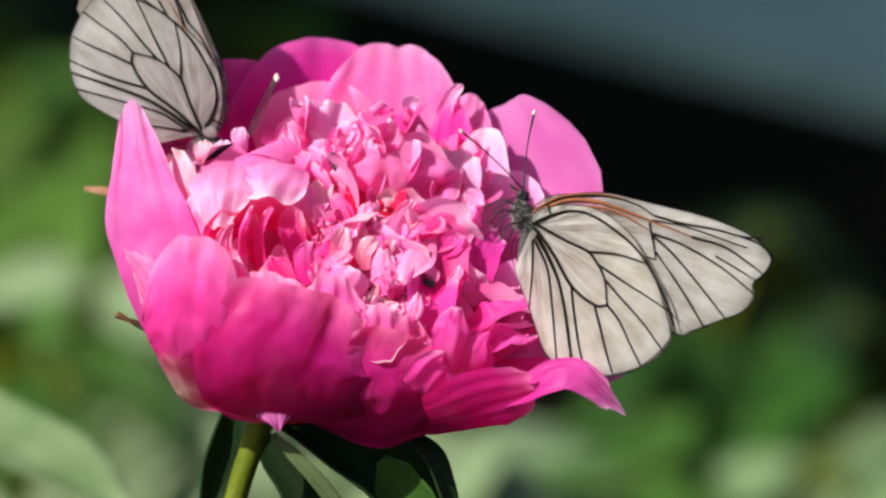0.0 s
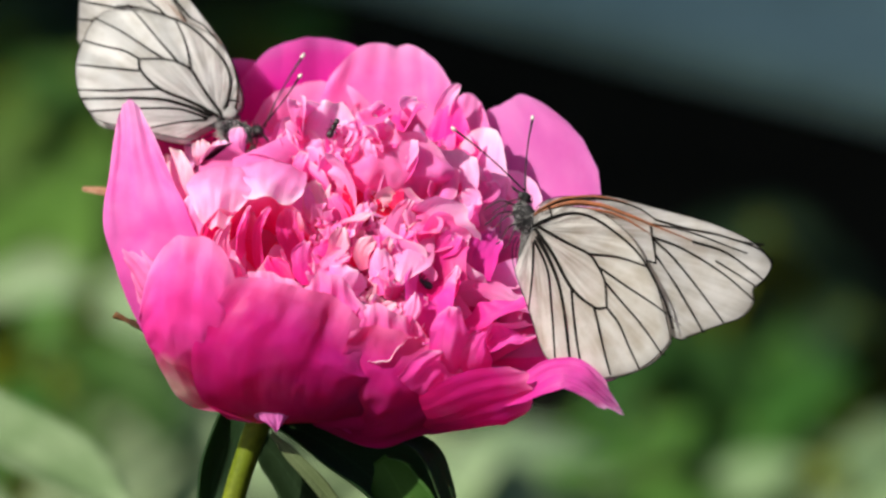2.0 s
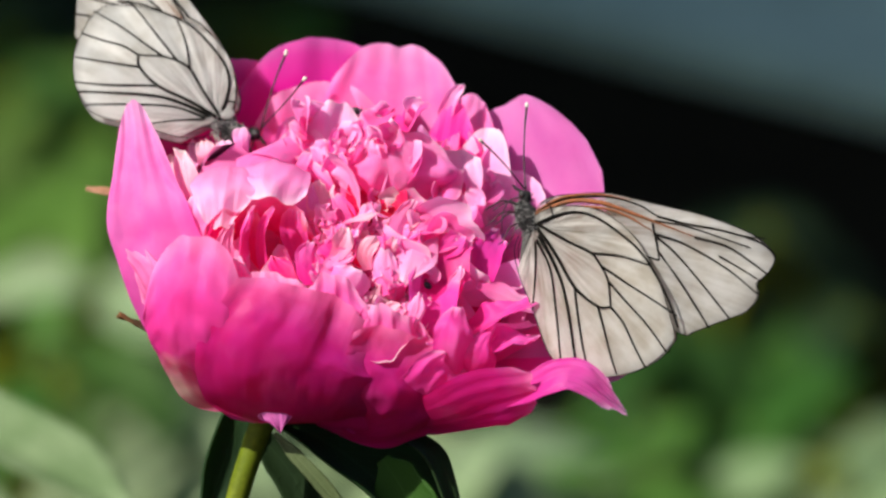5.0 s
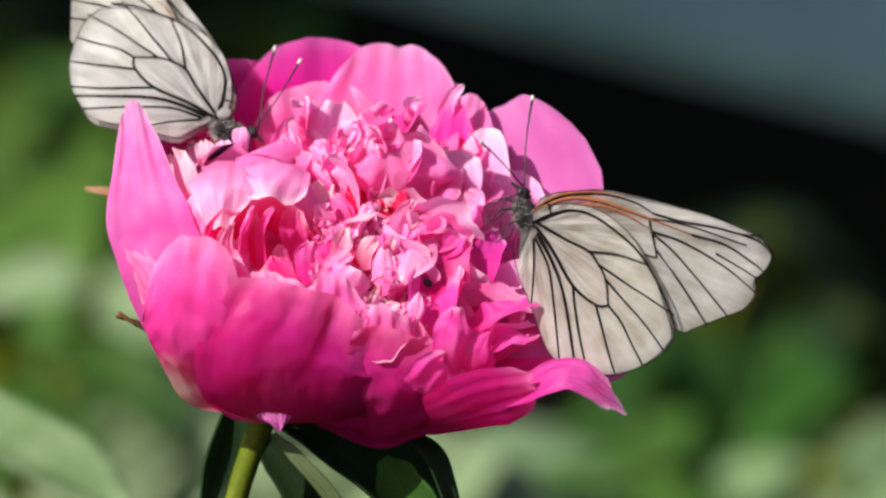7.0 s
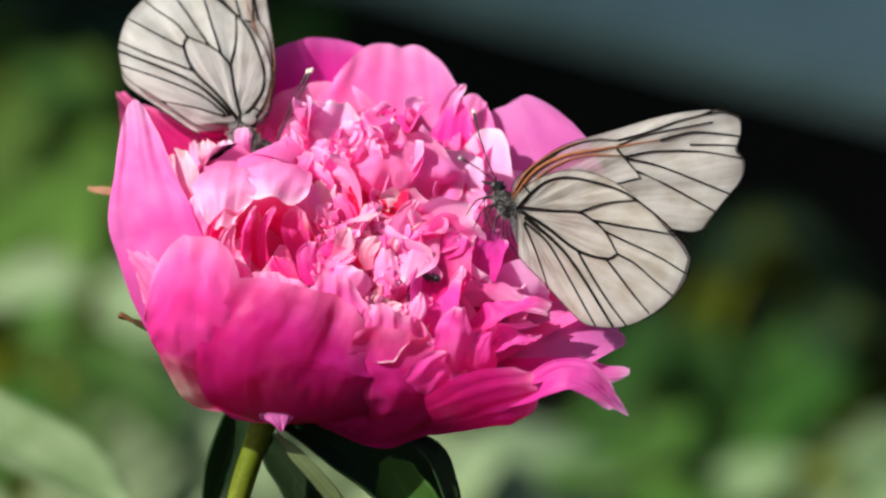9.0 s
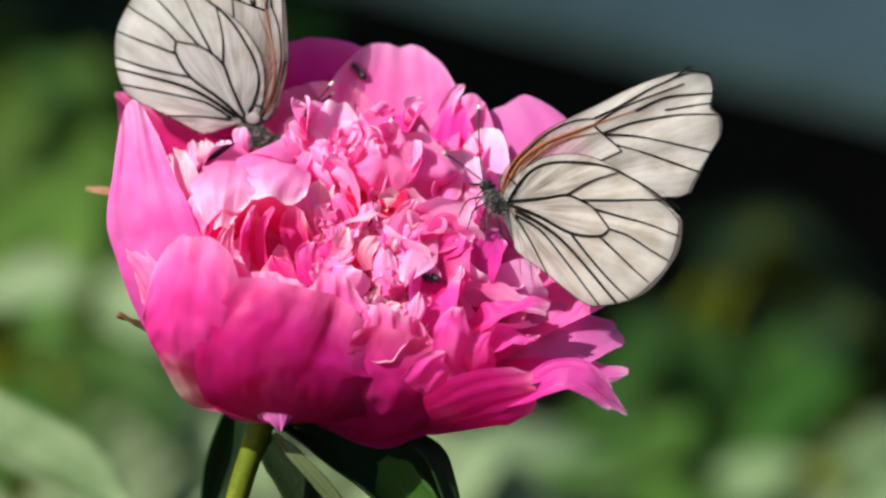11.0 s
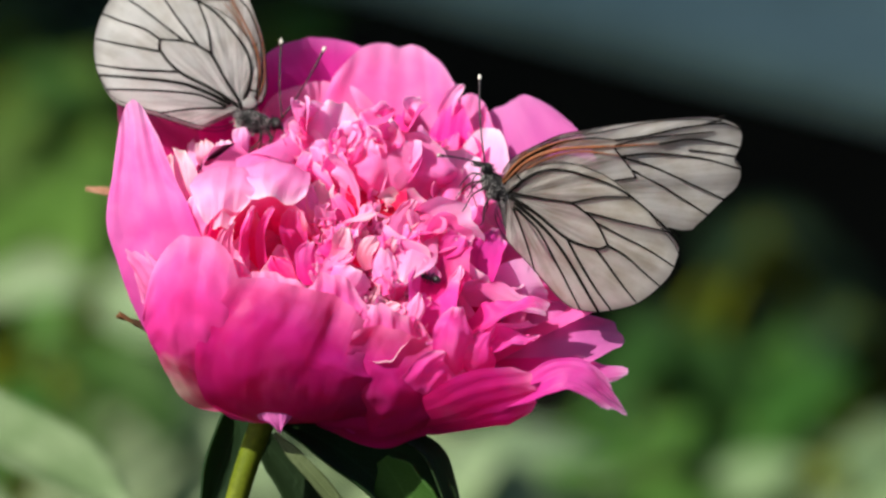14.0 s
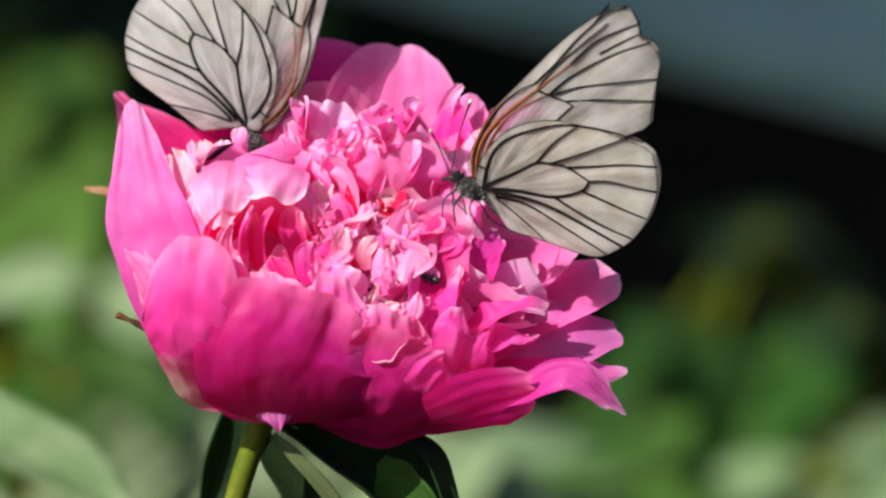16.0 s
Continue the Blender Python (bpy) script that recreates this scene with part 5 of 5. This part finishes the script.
RIGHT_FEELER_B = [
    (0, -0.01, 0.86, -0.51),
    (0.5, 0.05, 0.86, -0.51),
    (1, 0.17, 0.87, -0.46),
    (1.5, 0.15, 0.88, -0.45),
    (2, -0.06, 0.84, -0.54),
    (2.5, -0.01, 0.80, -0.60),
    (3, -0.10, 0.80, -0.59),
    (3.5, -0.11, 0.61, -0.78),
    (4, -0.07, 0.86, -0.51),
    (6.5, -0.09, 0.91, -0.41),
    (7, -0.01, 0.91, -0.41),
    (7.5, -0.14, 0.90, -0.41),
    (8, -0.17, 0.83, -0.53),
    (8.5, 0.11, 0.87, -0.48),
    (9, -0.10, 0.79, -0.61),
    (11.5, 0.47, 0.73, -0.49),
    (12, 0.75, 0.55, -0.36),
    (12.5, 0.83, 0.46, -0.30),
    (13, 0.66, 0.64, -0.39),
    (13.5, 0.26, 0.79, -0.56),
    (14, 0.11, 0.68, -0.73),
    (14.5, -0.03, 0.67, -0.74),
    (15, 0.70, 0.45, -0.55),
    (15.5, 0.55, 0.60, -0.59),
    (16, 0.41, 0.35, -0.84),
]
LEFT_FEELER_A = [
    (0, -0.89, 0.28, -0.36),
    (0.5, -0.44, 0.60, 0.67),
    (1, -0.08, 0.79, 0.61),
    (1.5, -0.11, 0.76, 0.63),
    (2, -0.29, 0.61, 0.74),
    (2.5, -0.26, 0.56, 0.79),
    (3, -0.22, 0.59, 0.78),
    (3.5, -0.20, 0.64, 0.75),
    (4, -0.20, 0.61, 0.76),
    (6.5, -0.54, 0.62, 0.56),
    (7, -0.59, 0.63, 0.50),
    (7.5, -0.71, 0.61, 0.36),
    (8, -0.31, 0.67, 0.68),
    (8.5, -0.08, 0.60, 0.80),
    (9, -0.91, 0.21, 0.37),
    (11.5, -0.63, 0.73, 0.25),
    (12, -0.47, 0.57, 0.68),
    (12.5, -0.94, 0.32, 0.12),
    (13, -0.35, 0.55, 0.76),
    (13.5, -0.42, 0.53, 0.74),
    (14, -0.77, 0.56, 0.30),
    (14.5, -0.54, 0.50, 0.67),
    (15, -0.60, 0.43, 0.67),
    (15.5, -0.33, 0.26, 0.91),
    (16, -0.68, 0.46, 0.57),
]
LEFT_FEELER_B = [
    (0, -0.90, 0.25, -0.36),
    (0.5, -0.73, 0.35, -0.58),
    (1, -0.92, 0.39, 0.02),
    (1.5, -0.79, 0.60, -0.14),
    (2, -0.78, 0.58, 0.21),
    (2.5, -0.90, 0.31, 0.30),
    (3, -0.89, 0.33, 0.32),
    (3.5, -0.86, 0.44, 0.27),
    (4, -0.88, 0.35, 0.31),
    (6.5, -0.86, 0.43, 0.27),
    (7, -0.90, 0.31, 0.29),
    (7.5, -0.86, 0.45, 0.23),
    (8, -0.77, 0.54, -0.34),
    (8.5, -0.94, 0.15, -0.31),
    (9, -0.91, 0.16, 0.38),
    (11.5, -0.44, 0.29, -0.85),
    (12, -0.95, 0.27, 0.15),
    (12.5, -0.99, 0.12, -0.02),
    (13, -0.84, 0.42, -0.33),
    (13.5, -0.94, 0.17, -0.30),
    (14, -1.00, 0.04, -0.05),
    (14.5, -0.99, -0.01, 0.14),
    (15, -0.98, 0.03, 0.21),
    (15.5, -0.99, 0.14, -0.08),
    (16, -0.68, 0.27, -0.68),
]


# ---- what moves ----
RIGHT_DEPTH, LEFT_DEPTH, ANT_REST = 150, -205, 120   # how far they stand out of the plan sheet


def motions():
    # the plant rocks a little in the wind: seconds and the head's swing to the right
    swing = [(0, 0), (0.5, -4), (1, 4), (1.5, 0), (2, -4), (2.5, 4), (3, 2.5), (3.5, -2), (4, 4.5), (4.5, -1), (5, 2.5), (5.5, -2), (6, 3), (6.5, -1), (7, 1.5), (7.5, 4), (8, 0), (8.5, 1), (9, 5),
             (9.5, 0), (10, 3), (10.5, -2), (11, 2.5), (11.5, -1), (12, 4.5), (12.5, 0), (13, -2), (13.5, 5), (14, 2), (14.5, -1), (15, 2), (15.5, 0.5), (16, 0.5)]
    high = (HEART - PEONY).z
    walk(peony, [(t, Matrix.Translation(PEONY) @ Matrix.Rotation(s * U / high, 4, "Y")) for t, s in swing])
    for made, way, fore, feelers, depth, m in ((white_right, RIGHT_WAY, RIGHT_FORE, (RIGHT_FEELER_A, RIGHT_FEELER_B), RIGHT_DEPTH, 1), (white_left, LEFT_WAY, LEFT_FORE, (LEFT_FEELER_A, LEFT_FEELER_B), LEFT_DEPTH, -1)):
        rows = []
        for t, x, y, lx, ly, turn in way:
            lean = Vector((radians(lx), radians(ly), 0))
            r = Matrix.Rotation(lean.length, 4, lean.normalized()) if lean.length > 1e-6 else Matrix()
            rows.append((t, Matrix.Translation(at(x, y, depth)) @ SHEET.to_4x4() @ Matrix.Rotation(radians(turn), 4, "Z") @ r))
        walk(made["thing"], rows)
        # the wings are flicked half open three times
        flick = [(0, 0), (0.45, 0), (0.6, 1), (0.75, 0), (11.25, 0), (11.4, 1), (11.52, 0), (15.7, 0), (15.8, 1), (15.9, 0), (16, 0)] if m < 0 else [(0, 0), (16, 0)]
        for key, side in (("hind_near", 1), ("hind_far", -1)):
            walk(made[key], [(t, Matrix.Translation((0, 0, 12 * side * U)) @ Matrix.Rotation(-m * side * radians(38 * s), 4, "Y")) for t, s in flick])
        for key, side in (("fore_near", 1), ("fore_far", -1)):
            rows = {}
            for t in sorted({row[0] for row in fore} | {row[0] for row in flick}):
                s = float(np.interp(t, [row[0] for row in flick], [row[1] for row in flick]))
                w = Vector([radians(float(np.interp(t, [row[0] for row in fore], [row[k] for row in fore]))) for k in (1, 2, 3)])
                r = Matrix.Rotation(w.length, 4, w.normalized()) if w.length > 1e-6 else Matrix()
                rows[t] = Matrix.Translation((m * 2 * U, 12 * U, 5 * side * U)) @ Matrix.Rotation(-m * side * radians(38 * s), 4, "Y") @ r
            walk(made[key], sorted(rows.items(), key=lambda row: row[0]))
        for k, (feeler, rows) in enumerate(zip(made["antenna"], feelers)):
            z = 1 - 2 * k
            walk(feeler, [(t, Matrix.Translation((*made["brow"], 5 * z * U)) @ Vector((x, y, q)).to_track_quat("Y", "Z").to_matrix().to_4x4()) for t, x, y, q in rows])
    creep = [(0, 592, 287, 0, 20), (0.5, 579, 274, -6, 18), (1, 589, 270, -10, 10), (1.5, 584, 245, -20, -10), (2.5, 602, 218, -40, -35), (3.5, 621, 196, -55, -30), (4.2, 630, 188, -60, -60), (6.0, 650, 230, -120, -150), (9.5, 650, 230, -200, 0), (10.7, 640, 150, -285, 30), (11.5, 616, 95, -312, 60), (12.5, 538, 80, -325, 70), (13.4, 470, 130, -310, 110), (16, 440, 200, -300, 130)]
    walk(ant_walking, [(t, Matrix.Translation(at(x, y, d)) @ SHEET.to_4x4() @ Matrix.Rotation(radians(turn), 4, "Z")) for t, x, y, d, turn in creep])
    rest = [(0, 752, 497, 60), (4, 745, 500, 60), (7, 746, 497, 70), (9, 760, 491, 80), (16, 760, 493, 75)]
    walk(ant_resting, [(t, Matrix.Translation(at(x, y, ANT_REST)) @ SHEET.to_4x4() @ Matrix.Rotation(radians(turn), 4, "Z")) for t, x, y, turn in rest])


motions()
